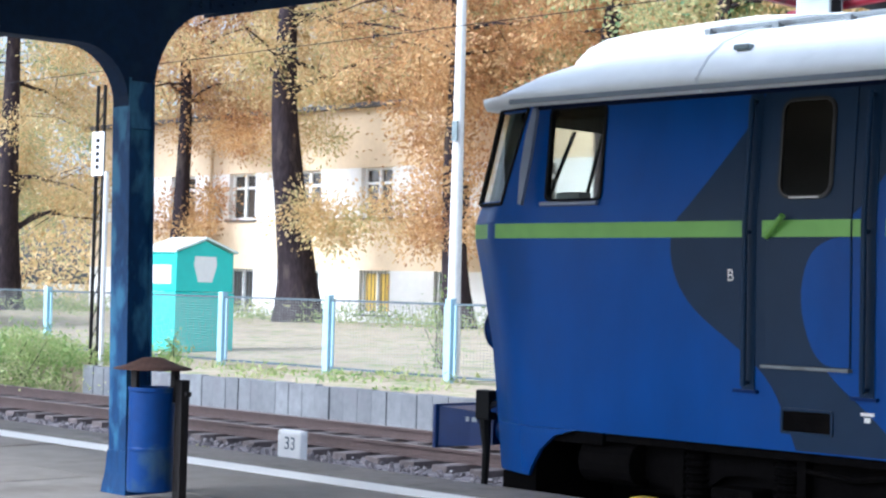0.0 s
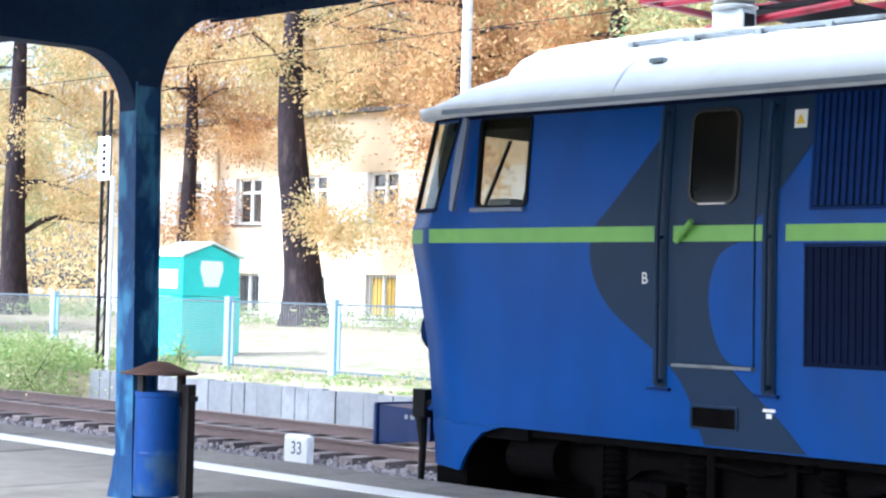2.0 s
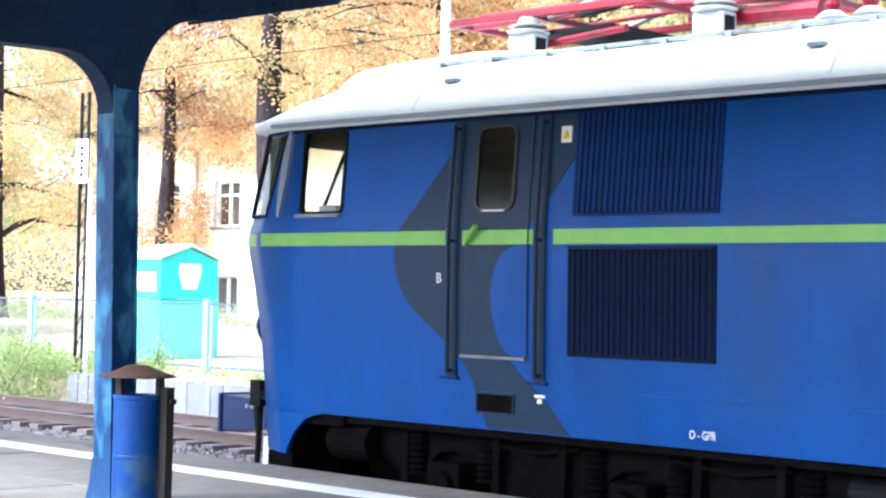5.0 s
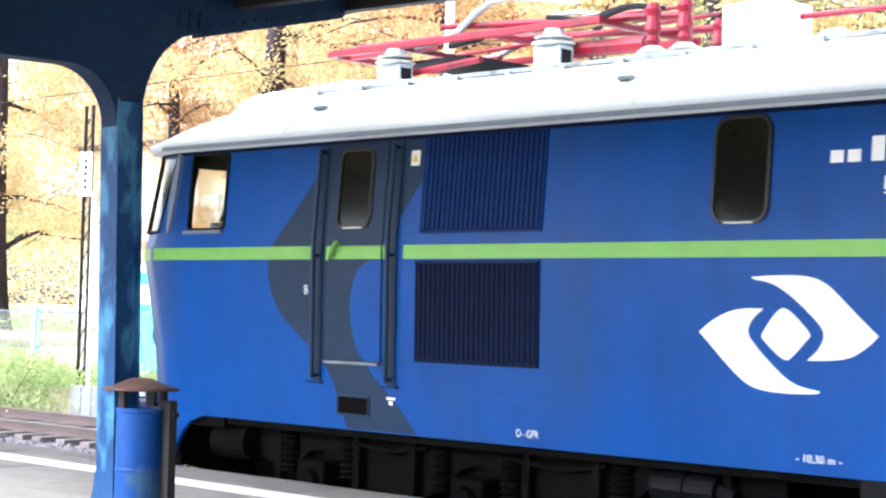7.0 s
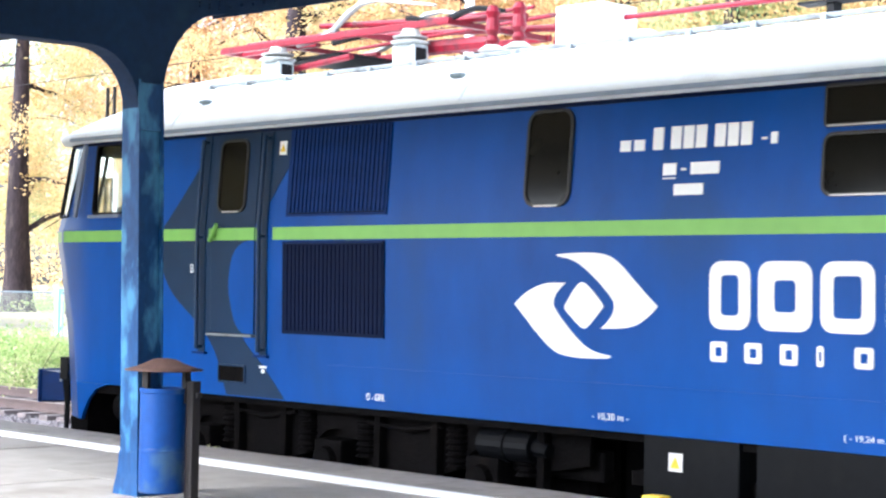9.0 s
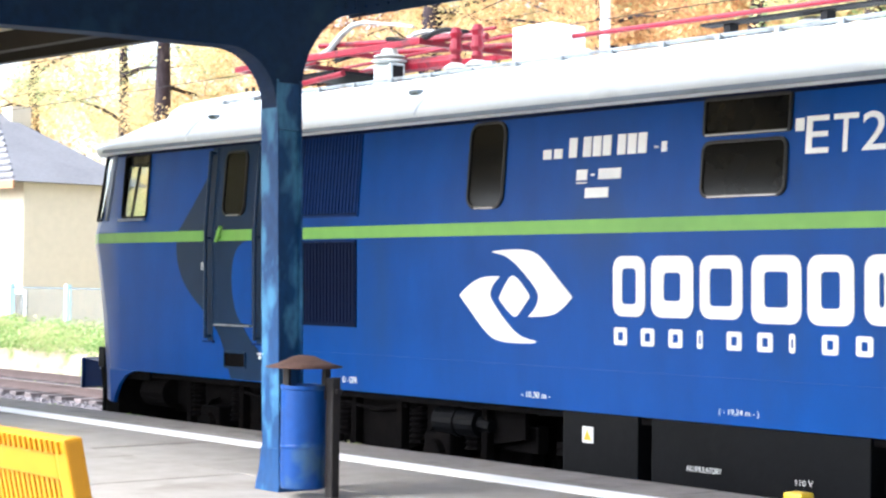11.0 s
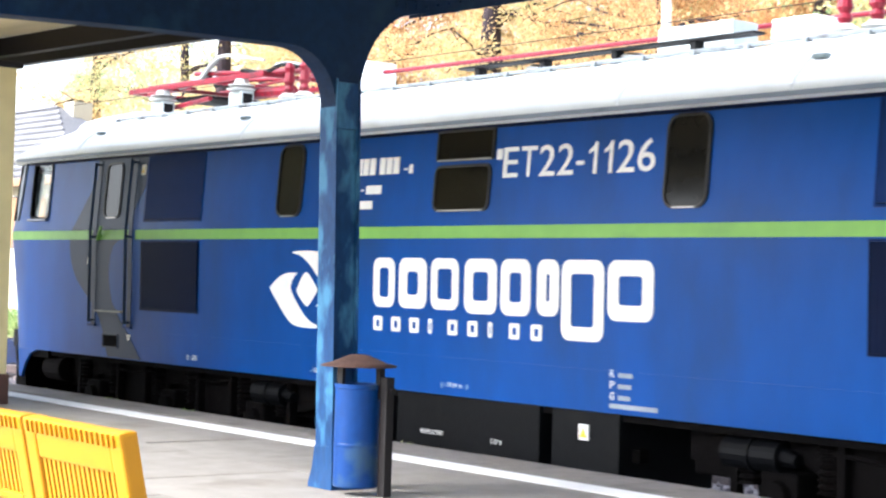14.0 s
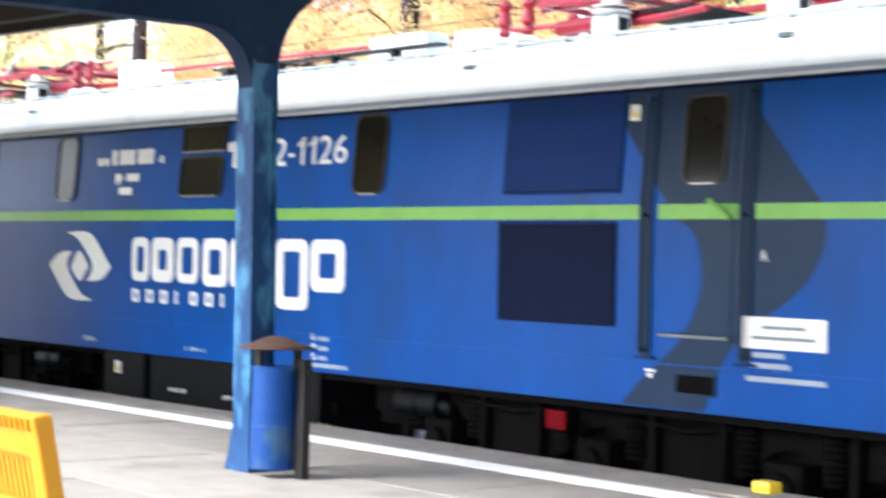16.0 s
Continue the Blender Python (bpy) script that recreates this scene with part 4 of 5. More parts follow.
    part("control_box", bx(-8.78, -8.56, -0.98, -0.84, 1.90, 2.08, bevel=0.01), "winwhite", loco)
    for s in (-1, 1):
        bm = bmesh.new()
        v = [bm.verts.new((fx(-(nose_x(z) + 0.08 - dx)), s * y, z)) for dx in (-0.09, -0.07) for z, y in ((1.96, 0.50), (1.96, 0.47), (2.60, 0.33), (2.60, 0.36))]
        for q in ((0, 1, 2, 3), (4, 5, 6, 7), (0, 1, 5, 4), (1, 2, 6, 5), (2, 3, 7, 6), (3, 0, 4, 7)):
            bm.faces.new([v[k] for k in q])
        bmesh.ops.recalc_face_normals(bm, faces=bm.faces[:])
        part("windscreen_wiper", bm, "under", loco, "thin dark slanting windscreen wiper")
    part("cab_seat", bx(-8.02, -7.88, 0.3, 0.8, 1.4, 2.25, bevel=0.04), "cabin", loco)
    # front: headlight, buffers, couplings
    for s in (-1, 1):
        bm = bmesh.new()
        tube(bm, (e * 8.98, s * 1.10, 1.08), (e * 9.19, s * 1.10, 1.06), 0.17, 0.17, 18)
        tube(bm, (e * 9.19, s * 1.10, 1.06), (e * 9.22, s * 1.10, 1.06), 0.18, 0.16, 18)
        part("headlight", bm, "louvre", loco, "round headlamp in a blue housing", False)
        bm = bmesh.new()
        tube(bm, (e * 8.95, s * 0.9, 0.30), (e * 9.35, s * 0.9, 0.30), 0.125, 0.125, 20)
        tube(bm, (e * 9.3, s * 0.9, 0.30), (e * 9.76, s * 0.9, 0.30), 0.12, 0.14, 20)
        q = [[bm.verts.new((e * x, s * 0.9 + a * w, 0.29 + c * h)) for a, c in ((-1, -1), (1, -1), (1, 1), (-1, 1))] for x, w, h in ((9.30, 0.15, 0.115), (9.50, 0.19, 0.135), (9.76, 0.27, 0.155))]
        bm.faces.new(q[0]), bm.faces.new(q[-1])
        for u, v in zip(q, q[1:]):
            for i in range(4):
                bm.faces.new((u[i], u[(i + 1) % 4], v[(i + 1) % 4], v[i]))
        bu = part("buffer", bm, "bufferblue", loco, "glossy dark blue buffer with steel shank")
        for dx, w in ((9.42, 0.05), (9.50, 0.035)):
            part("figure_bar", boxbm(*sorted((e * dx, e * (dx + w))), s * 0.9 - 0.205, s * 0.9 - 0.20, 0.34, 0.375), "faded", bu)
        bm = bmesh.new()
        box(bm, *sorted((e * 9.76, e * 9.80)), s * 0.9 - 0.30, s * 0.9 + 0.30, 0.12, 0.46, 0.015)
        part("buffer_head", bm, "bufferblue", bu, "dark blue rectangular buffer plate")
        bm = bmesh.new()
        pipe(bm, [(e * 9.0, s * 1.2, 0.50), (e * 9.17, s * 1.22, 0.48), (e * 9.22, s * 1.22, 0.36), (e * 9.20, s * 1.22, 0.15), (e * 9.23, s * 1.22, -0.45)], [0.04, 0.045, 0.045, 0.03, 0.022], 8)
        part("brake_hose", bm, "rubber", loco, "black hanging brake hose")
        part("hose_valve", boxbm(*sorted((e * 9.14, e * 9.28)), s * 1.22 - 0.05, s * 1.22 + 0.05, 0.38, 0.60, bevel=0.012), "rubber", loco)
        part("coupling_arm", boxbm(*sorted((e * 8.96, e * 9.14)), s * 1.22 - 0.03, s * 1.22 + 0.03, 0.44, 0.50), "louvre", loco)
        part("front_step", boxbm(*sorted((e * 8.85, e * 9.08)), s * 1.25 - 0.12, s * 1.25 + 0.12, -0.16, -0.12), "under", loco)


def wheel(loco, x, s):
    bm = bmesh.new()
    y = s * 0.75
    lathe(bm, [(0.10, y - s * 0.05), (0.50, y - s * 0.03), (0.65, y - s * 0.03), (0.625, y), (0.625, y + s * 0.09), (0.55, y + s * 0.095), (0.53, y + s * 0.03), (0.20, y + s * 0.05), (0.17, y + s * 0.12), (0.06, y + s * 0.14)], 32, (0, 0, 0), "y")
    w = part("wheel", bm, "under", loco)
    w.location = (x, 0, RAIL + 0.625)
    return w


def bogie(loco, cx):
    b = part("bogie", boxbm(cx - 2.75, cx + 2.75, -1.12, -1.00, -0.02, 0.20, bevel=0.02), "under", loco, "black grimy bogie frame with shade in its colour")
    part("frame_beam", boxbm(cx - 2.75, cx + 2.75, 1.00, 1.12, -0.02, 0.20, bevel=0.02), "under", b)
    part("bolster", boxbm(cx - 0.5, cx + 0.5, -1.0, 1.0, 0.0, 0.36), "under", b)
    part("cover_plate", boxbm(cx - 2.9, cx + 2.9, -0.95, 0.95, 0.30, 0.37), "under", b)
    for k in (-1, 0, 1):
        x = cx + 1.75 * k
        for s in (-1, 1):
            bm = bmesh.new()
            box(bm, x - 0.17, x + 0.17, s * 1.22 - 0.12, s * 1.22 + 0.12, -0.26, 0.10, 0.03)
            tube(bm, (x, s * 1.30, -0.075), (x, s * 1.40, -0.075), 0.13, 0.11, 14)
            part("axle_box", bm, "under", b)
            for dx in (-0.36, 0.36):
                bm = bmesh.new()
                lathe(bm, [(0.07 if c % 2 else 0.10, -0.02 + c * 0.024) for c in range(15)], 10, (x + dx, s * 1.22, 0))
                part("spring", bm, "under", b)
    for k in (-1, 0, 1):
        part("traction_motor", boxbm(cx + 1.75 * k - 0.70, cx + 1.75 * k + 0.70, -0.62, 0.62, -0.52, 0.28, bevel=0.05), "under", b)
    e = -1 if cx < 0 else 1
    for side in (-1, 1):
        # plate frame, cut away over the axle boxes
        out = [(-2.70, 0.31), (-2.70, 0.10)]
        for k in (-1, 0, 1):
            for a in range(180, -1, -30):
                out.append((1.75 * k + 0.30 * math.cos(radians(a)), -0.02 + 0.20 * math.sin(radians(a))))
            if k < 1:
                out += [(1.75 * k + 0.52, -0.14), (1.75 * k + 0.80, -0.20), (1.75 * k + 1.02, -0.14)]
        out += [(2.70, 0.10), (2.70, 0.31)]
        bm = bmesh.new()
        plate(bm, [(cx + x, z) for x, z in out], side * 1.215, side * 1.175)
        part("side_frame", bm, "under", b, "grimy plate side frame with shade in its colour")
        for x in (-2.2, -1.25, -0.62, 0.55, 1.2, 2.3):
            part("hanger", boxbm(cx + x - 0.035, cx + x + 0.035, *sorted((side * 1.22, side * 1.30)), -0.26, 0.36, bevel=0.008), "under", b)
        for x in (-0.875, 0.875):
            bm = bmesh.new()
            pipe(bm, [(cx + x - 0.42, side * 1.29, -0.10), (cx + x - 0.2, side * 1.31, -0.17), (cx + x + 0.2, side * 1.31, -0.17), (cx + x + 0.42, side * 1.29, -0.10)], 0.03, 7)
            part("brake_rod", bm, "under", b)
            bm = bmesh.new()
            pipe(bm, [(cx + x - 0.5, side * 1.27, 0.27), (cx + x, side * 1.29, 0.23), (cx + x + 0.4, side * 1.27, 0.29)], 0.018, 6)
            part("air_pipe", bm, "under", b)
        bm = bmesh.new()
        x = cx - e * 2.0
        tube(bm, (x - 0.27, side * 1.27, 0.20), (x - 0.04, side * 1.27, 0.20), 0.115, 0.115, 18)
        tube(bm, (x - 0.04, side * 1.27, 0.20), (x + 0.00, side * 1.27, 0.20), 0.128, 0.128, 18)
        tube(bm, (x + 0.00, side * 1.27, 0.20), (x + 0.24, side * 1.27, 0.20), 0.115, 0.115, 18)
        tube(bm, (x + 0.24, side * 1.27, 0.20), (x + 0.36, side * 1.27, 0.18), 0.07, 0.05, 12)
        part("brake_cylinder", bm, "box", b, "dull black brake cylinder")
        part("bracket", boxbm(x - 0.06, x + 0.06, *sorted((side * 1.20, side * 1.14)), 0.02, 0.37, bevel=0.01), "under", b)
    bm = bmesh.new()
    tube(bm, (cx + e * 2.55, -1.25, 0.18), (cx + e * 3.0, -1.25, 0.18), 0.15, 0.15, 16)
    part("sand_box", bm, "under", b)
    return [wheel(loco, cx + 1.75 * k, s) for k in (-1, 0, 1) for s in (-1, 1)]


def underframe(loco):
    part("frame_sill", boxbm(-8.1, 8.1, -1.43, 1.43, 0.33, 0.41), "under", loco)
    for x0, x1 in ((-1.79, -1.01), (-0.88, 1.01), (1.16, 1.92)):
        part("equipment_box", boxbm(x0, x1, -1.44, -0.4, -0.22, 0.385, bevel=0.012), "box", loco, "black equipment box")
    # added dark plates that block the daylight gaps under the body
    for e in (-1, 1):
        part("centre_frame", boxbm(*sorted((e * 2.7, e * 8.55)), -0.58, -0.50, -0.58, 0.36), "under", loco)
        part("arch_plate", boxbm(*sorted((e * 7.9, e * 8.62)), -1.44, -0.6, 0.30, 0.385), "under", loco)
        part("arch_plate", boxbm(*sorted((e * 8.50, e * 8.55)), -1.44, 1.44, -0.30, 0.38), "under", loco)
    part("cable_duct", boxbm(-2.0, 2.0, -1.30, -1.2, 0.02, 0.12), "under", loco)
    for x in (-1.52, 1.53):
        w = part("warning_label", boxbm(x - 0.05, x + 0.06, -1.45, -1.441, 0.16, 0.28), "white", loco, "white label with a yellow warning triangle")
        bm = bmesh.new()
        plate(bm, [(x - 0.035, 0.18), (x + 0.045, 0.18), (x + 0.005, 0.26)], -1.455, -1.45)
        part("triangle", bm, "yellow", w)
    part("red_tag", boxbm(4.75, 4.95, -1.43, -1.41, 0.15, 0.29, bevel=0.01), "redtag", loco, "red signal flag plate")
    lettering("box_lettering", "110 V", 0.42, 0.56, 0.03, 0.07, -1.441, loco)
    lettering("box_lettering", "AKUMULATORY", -0.54, -0.22, 0.04, 0.08, -1.441, loco)


LOGO = (
    [(-2.56, 1.594), (-2.38, 1.608), (-2.13, 1.605), (-1.99, 1.545), (-1.84, 1.404), (-1.655, 1.245), (-1.73, 1.174), (-1.87, 1.094), (-2.146, 1.084), (-2.06, 1.154), (-2.02, 1.236), (-2.05, 1.302), (-2.24, 1.465), (-2.40, 1.56), (-2.545, 1.58)],
    [(-2.957, 1.241), (-2.846, 1.327), (-2.671, 1.396), (-2.469, 1.397), (-2.553, 1.332), (-2.589, 1.256), (-2.564, 1.204), (-2.418, 1.057), (-2.247, 0.929), (-2.055, 0.90), (-2.068, 0.878), (-2.456, 0.875), (-2.63, 0.935)],
    [(-2.356, 1.401), (-2.286, 1.402), (-2.137, 1.266), (-2.125, 1.234), (-2.265, 1.087), (-2.32, 1.078), (-2.476, 1.207), (-2.482, 1.236)])
# plain blocks in place of the operator's name: x0, x1, z0, z1, weight
BLOCKS = [(-1.23, -0.91, 1.11, 1.55, 0.09), (-0.85, -0.45, 1.11, 1.55, 0.12), (-0.39, -0.01, 1.11, 1.55, 0.09), (0.07, 0.49, 1.09, 1.55, 0.11), (0.54, 0.91, 1.09, 1.55, 0.11),
          (0.99, 1.25, 1.10, 1.55, 0.11), (1.28, 1.76, 0.92, 1.55, 0.11), (1.80, 2.29, 1.09, 1.55, 0.12)]


def smooth_outline(pts, times=2):
    """Round the gentle corners of an outline and keep the sharp ones."""
    for _ in range(times):
        out, n = [], len(pts)
        for i in range(n):
            a, b, c = (Vector(pts[k % n]) for k in (i - 1, i, i + 1))
            if (b - a).angle(c - b) > radians(62):
                out.append(tuple(b))
            else:
                out += [tuple(b.lerp(a, 0.25)), tuple(b.lerp(c, 0.25))]
        pts = out
    return pts


def markings(loco):
    for k, pts in enumerate(LOGO):
        bm = bmesh.new()
        plate(bm, smooth_outline(pts), FACE - 0.004, FACE + 0.002)
        part("emblem_shape", bm, "white", loco, "white curved emblem shape")
    for x0, x1, z0, z1, w in BLOCKS:
        bm = bmesh.new()
        ringplate(bm, rounded(x0, x1, z0, z1, 0.09), rounded(x0 + w, x1 - w, z0 + w, z1 - w, 0.03), FACE - 0.004, FACE + 0.002)
        part("emblem_block", bm, "white", loco, "white painted block")
    for i in range(9):
        x = -1.22 + i * 0.268
        bm = bmesh.new()
        wid = 0.05 if i in (3, 6) else 0.13
        ringplate(bm, rounded(x, x + wid, 0.90, 1.03, 0.02), rounded(x + wid * 0.3, x + wid * 0.7, 0.935, 0.995, 0.005), FACE - 0.004, FACE + 0.002)
        part("emblem_block", bm, "white", loco)
    x = 0.495
    for ch, w in zip("ET22-1126", (0.185, 0.195, 0.185, 0.185, 0.085, 0.095, 0.095, 0.185, 0.185)):
        gap = 0.0335
        if ch == "1":
            x += 0.022
            bm = bmesh.new()
            plate(bm, [(x, 2.40), (x, 2.372), (x + 0.058, 2.405), (x + 0.058, 2.215), (x + 0.093, 2.215), (x + 0.093, 2.465), (x + 0.068, 2.465), (x + 0.045, 2.428)], FACE - 0.004, FACE + 0.002)
            part("class_figure", bm, "white", loco)
            x += 0.02
        elif ch == "-":
            part("class_figure", boxbm(x, x + w, FACE - 0.004, FACE + 0.002, 2.29, 2.322), "white", loco)
        else:
            lettering("class_figure", ch, x, x + w, 2.215, 2.465, FACE - 0.002, loco, bold=0.006)
        x += w + gap
    # registration figures stand as plain bars
    x = -1.737
    for g in (1, 3, 3):
        for k in range(g):
            part("figure_bar", boxbm(x, x + 0.085, FACE - 0.004, FACE + 0.002, 2.295, 2.446), "white", loco)
            x += 0.103
        x += 0.048
    for x0, x1, z0, z1 in ((-2.02, -1.93, 2.295, 2.37), (-1.90, -1.81, 2.295, 2.37), (-0.86, -0.82, 2.325, 2.34), (-0.79, -0.74, 2.295, 2.37), (-1.64, -1.53, 2.12, 2.20),
                           (-1.49, -1.45, 2.15, 2.165), (-1.41, -1.18, 2.12, 2.20), (-1.64, -1.53, 2.095, 2.105), (-1.54, -1.30, 1.985, 2.06)):
        part("figure_bar", boxbm(x0, x1, FACE - 0.004, FACE + 0.002, z0, z1), "white", loco)
    lettering("end_letter", "B", -6.855, -6.81, 1.44, 1.515, FACE - 0.003, loco)
    lettering("end_letter", "A", 6.80, 6.85, 1.44, 1.515, FACE - 0.003, loco)
    lettering("length_lettering", "- 10,30 m -", -2.22, -1.90, 0.455, 0.51, FACE - 0.001, loco)
    lettering("length_lettering", "( - 19,24 m - )", -0.22, 0.13, 0.45, 0.50, FACE - 0.001, loco)
    lettering("type_lettering", "O - GPR", -4.54, -4.33, 0.455, 0.51, FACE - 0.001, loco)
    for k, (t, w) in enumerate((("R", 0.24), ("P", 0.23), ("G", 0.22))):
        z = 0.665 - k * 0.085
        lettering("brake_letter", t, 1.84, 1.89, z, z + 0.055, FACE - 0.001, loco)
        part("figure_bar", boxbm(1.93, 1.84 + w, FACE - 0.004, FACE + 0.002, z, z + 0.035), "faded", loco)
    part("figure_bar", boxbm(1.84, 2.35, FACE - 0.004, FACE + 0.002, 0.43, 0.465), "faded", loco)
    pl = part("notice_plate", boxbm(6.65, 7.34, FACE - 0.006, FACE + 0.002, 0.86, 1.07), "white", loco, "white notice plate with two lines")
    for x0, x1, z in ((6.82, 7.18, 0.99), (6.74, 7.26, 0.92)):
        part("line_bar", boxbm(x0, x1, FACE - 0.009, FACE - 0.006, z, z + 0.025), "roofgrey", pl)
    for x0, x1, z in ((6.74, 7.0, 0.80), (6.70, 7.05, 0.73), (6.69, 7.34, 0.64)):
        part("figure_bar", boxbm(x0, x1, FACE - 0.004, FACE + 0.002, z, z + 0.035), "faded", loco)
    part("stripe_plate", boxbm(0.28, 0.62, FACE - 0.006, FACE + 0.002, 1.745, 1.785), "green", loco)
    part("body_seam", boxbm(-5.0, 8.0, FACE - 0.005, FACE + 0.002, 0.70, 0.712), "blue", loco)
    part("warning_label", boxbm(0.405, 0.475, FACE - 0.005, FACE + 0.002, 2.37, 2.455), "white", loco, "white label with a yellow warning triangle")


def tumblehome(loco):
    """Lean the sides inwards above the waist, and slightly below it."""
    done = set()
    for ob in loco.children_recursive:
        if ob.type != "MESH" or ob.name.split(".")[0] in ("roof", "roof_lip", "roof_seam", "wheel") or ob.data.name in done:
            continue
        done.add(ob.data.name)
        zs = [v.co.z for v in ob.data.vertices if abs(v.co.y) > 1.38]
        if not zs or max(zs) < 0.39 or max(zs) > 2.9:
            continue
        bm = bmesh.new()
        bm.from_mesh(ob.data)
        if min(zs) < 1.83 and max(zs) > 1.85:
            bmesh.ops.bisect_plane(bm, geom=bm.verts[:] + bm.edges[:] + bm.faces[:], plane_co=(0, 0, 1.84), plane_no=(0, 0, 1))
        for v in bm.verts:
            if abs(v.co.y) > 1.38:
                d = 0.058 * min(1.0, max(0.0, (v.co.z - 1.84) / 0.8)) + 0.014 * max(0.0, (1.70 - max(v.co.z, 0.0)) / 0.8)
                v.co.y -= math.copysign(d, v.co.y)
        bm.to_mesh(ob.data)
        bm.free()


def locomotive():
    loco = thing("locomotive", "blue electric locomotive with green stripe, white roof and lowered red pantographs", "locomotive")
    body_shell(loco)
    roof(loco)
    for e in (-1, 1):
        end_details(loco, e)
    for x0, x1 in ((-2.885, -2.445), (2.355, 2.80)):
        dark_window(loco, x0, x1, 1.93, 2.63, 0.11)
    dark_window(loco, -0.40, 0.355, 1.945, 2.345, 0.075)
    dark_window(loco, -0.40, 0.375, 2.375, 2.645, 0.03)
    underframe(loco)
    wheels = bogie(loco, -5.15) + bogie(loco, 5.15)
    pantograph(loco, -5.9, 1)
    pantograph(loco, 5.42, -1)
    markings(loco)
    tumblehome(loco)
    loco.location = (0.3, AXIS, 0)
    return loco, wheels


LOCO, WHEELS = locomotive()


# ---- beyond the tracks ----
def fence():
    y, n = 21.4, 18
    first = None
    random.seed(31)
    for i in range(n):
        x = -24.45 - 3.22 * (i - 6)
        m = pose(x, y, -0.27)
        if first is None:
            f = thing("fence_panel", "pale blue steel fence panel with wire mesh", "fence", "fence panels beside the track", at=m)
            part("post", boxbm(-0.07, 0.07, -0.07, 0.07, -0.1, 1.48, bevel=0.01), "fence", f)
            part("top_rail", boxbm(0.10, 3.13, -0.025, 0.025, 1.36, 1.40), "fencerail", f)
            part("bottom_rail", boxbm(0.10, 3.13, -0.025, 0.025, 0.10, 0.14), "fencerail", f)
            for xx in (0.12, 3.09):
                part("frame_upright", boxbm(xx, xx + 0.04, -0.025, 0.025, 0.10, 1.40), "fence", f)
            bm = bmesh.new()
            for k in range(24):
                z = 0.16 + k * 0.05
                box(bm, 0.14, 3.1, -0.003, 0.003, z, z + 0.006)
            for k in range(37):
                xx = 0.18 + k * 0.08
                box(bm, xx, xx + 0.005, -0.003, 0.003, 0.14, 1.37)
            tagged(part("wire_mesh", bm, "wire", f), kind="stuff")
            first = f
        else:
            copy_thing(first, m)


def building():
    b = thing("school_building", "long cream rendered building with white base and white framed windows", "building")
    y, x0, x1 = 43.5, -66.0, -18.0
    wx = [-63.2 + 4.0 * i for i in range(11)]
    lo, up = (0.42, 2.05), (4.02, 5.90)

    def wall_band(name, z0, z1, material, gaps, label):
        edges = [x0] + [v for w in gaps for v in (w - 0.85, w + 0.85)] + [x1]
        for a, c in zip(edges[::2], edges[1::2]):
            part("pier" if gaps else name, boxbm(a, c, y, y + 0.4, z0, z1), material, b, label)
    wall_band("wall_base", -0.2, lo[0], "whitewall", [], "white rendered base")
    wall_band("wall_base", lo[0], lo[1], "whitewall", wx, "")
    wall_band("wall", lo[1], up[0], "cream", [], "cream render")
    wall_band("wall", up[0], up[1], "whitewall", wx, "white band between the windows")
    wall_band("wall", up[1], 8.15, "cream", [], "")
    part("back_wall", boxbm(x0, x1, y + 8.6, y + 9, -0.2, 8.15), "cream", b)
    for x in (x0, x1 - 0.4):
        part("end_wall", boxbm(x + 0.003, x + 0.397, y + 0.4, y + 8.6, -0.2, 8.15), "cream", b)
    part("roof", boxbm(x0 - 0.3, x1 + 0.3, y - 0.35, y + 9.3, 8.15, 8.32, bevel=0.02), "slate_roof", b, "flat grey roof with thin eaves")
    part("floor_slab", boxbm(x0 + 0.4, x1 - 0.4, y + 0.4, y + 8.6, 3.0, 3.2), "cream", b)
    for x in wx:
        for z0, z1 in (lo, up):
            w = part("window", boxbm(x - 0.85, x + 0.85, y + 0.28, y + 0.32, z0, z1), "pane", b, "dim window pane")
            bm = bmesh.new()
            ringplate(bm, [(x - 0.85, z0), (x + 0.85, z0), (x + 0.85, z1), (x - 0.85, z1)], [(x - 0.72, z0 + 0.1), (x + 0.72, z0 + 0.1), (x + 0.72, z1 - 0.1), (x - 0.72, z1 - 0.1)], y + 0.2, y + 0.279)
            part("window_frame", bm, "winwhite", w)
            part("mullion", boxbm(x - 0.07, x + 0.07, y + 0.19, y + 0.279, z0 + 0.1, z1 - 0.1), "winwhite", w)
            if z0 > 3:
                part("transom", boxbm(x - 0.72, x + 0.72, y + 0.2, y + 0.278, z0 + 1.25, z0 + 1.35), "winwhite", w)
            elif round(x) in (-47, -39, -31):
                part("curtain", boxbm(x - 0.70, x + 0.70, y + 0.262, y + 0.276, z0 + 0.12, z1 - 0.12), "curtain", w)
            if z0 < 3:
                bars = part("window_bar", boxbm(x - 0.76, x - 0.74, y + 0.02, y + 0.04, z0, z1), "fencerail", w).data
                for k in range(1, 9):
                    bar = new("window_bar", bars)
                    bar.parent = w
                    bar.location.x = k * 0.19
            part("window_sill", boxbm(x - 0.95, x + 0.95, y - 0.10, y + 0.18, z0 - 0.07, z0 - 0.004), "slate_roof", w)
    for x in (-57.2, -41.2):
        bm = bmesh.new()
        tube(bm, (x, y - 0.08, 0.0), (x, y - 0.08, 8.1), 0.06, n=10)
        part("downpipe", bm, "cream", b)


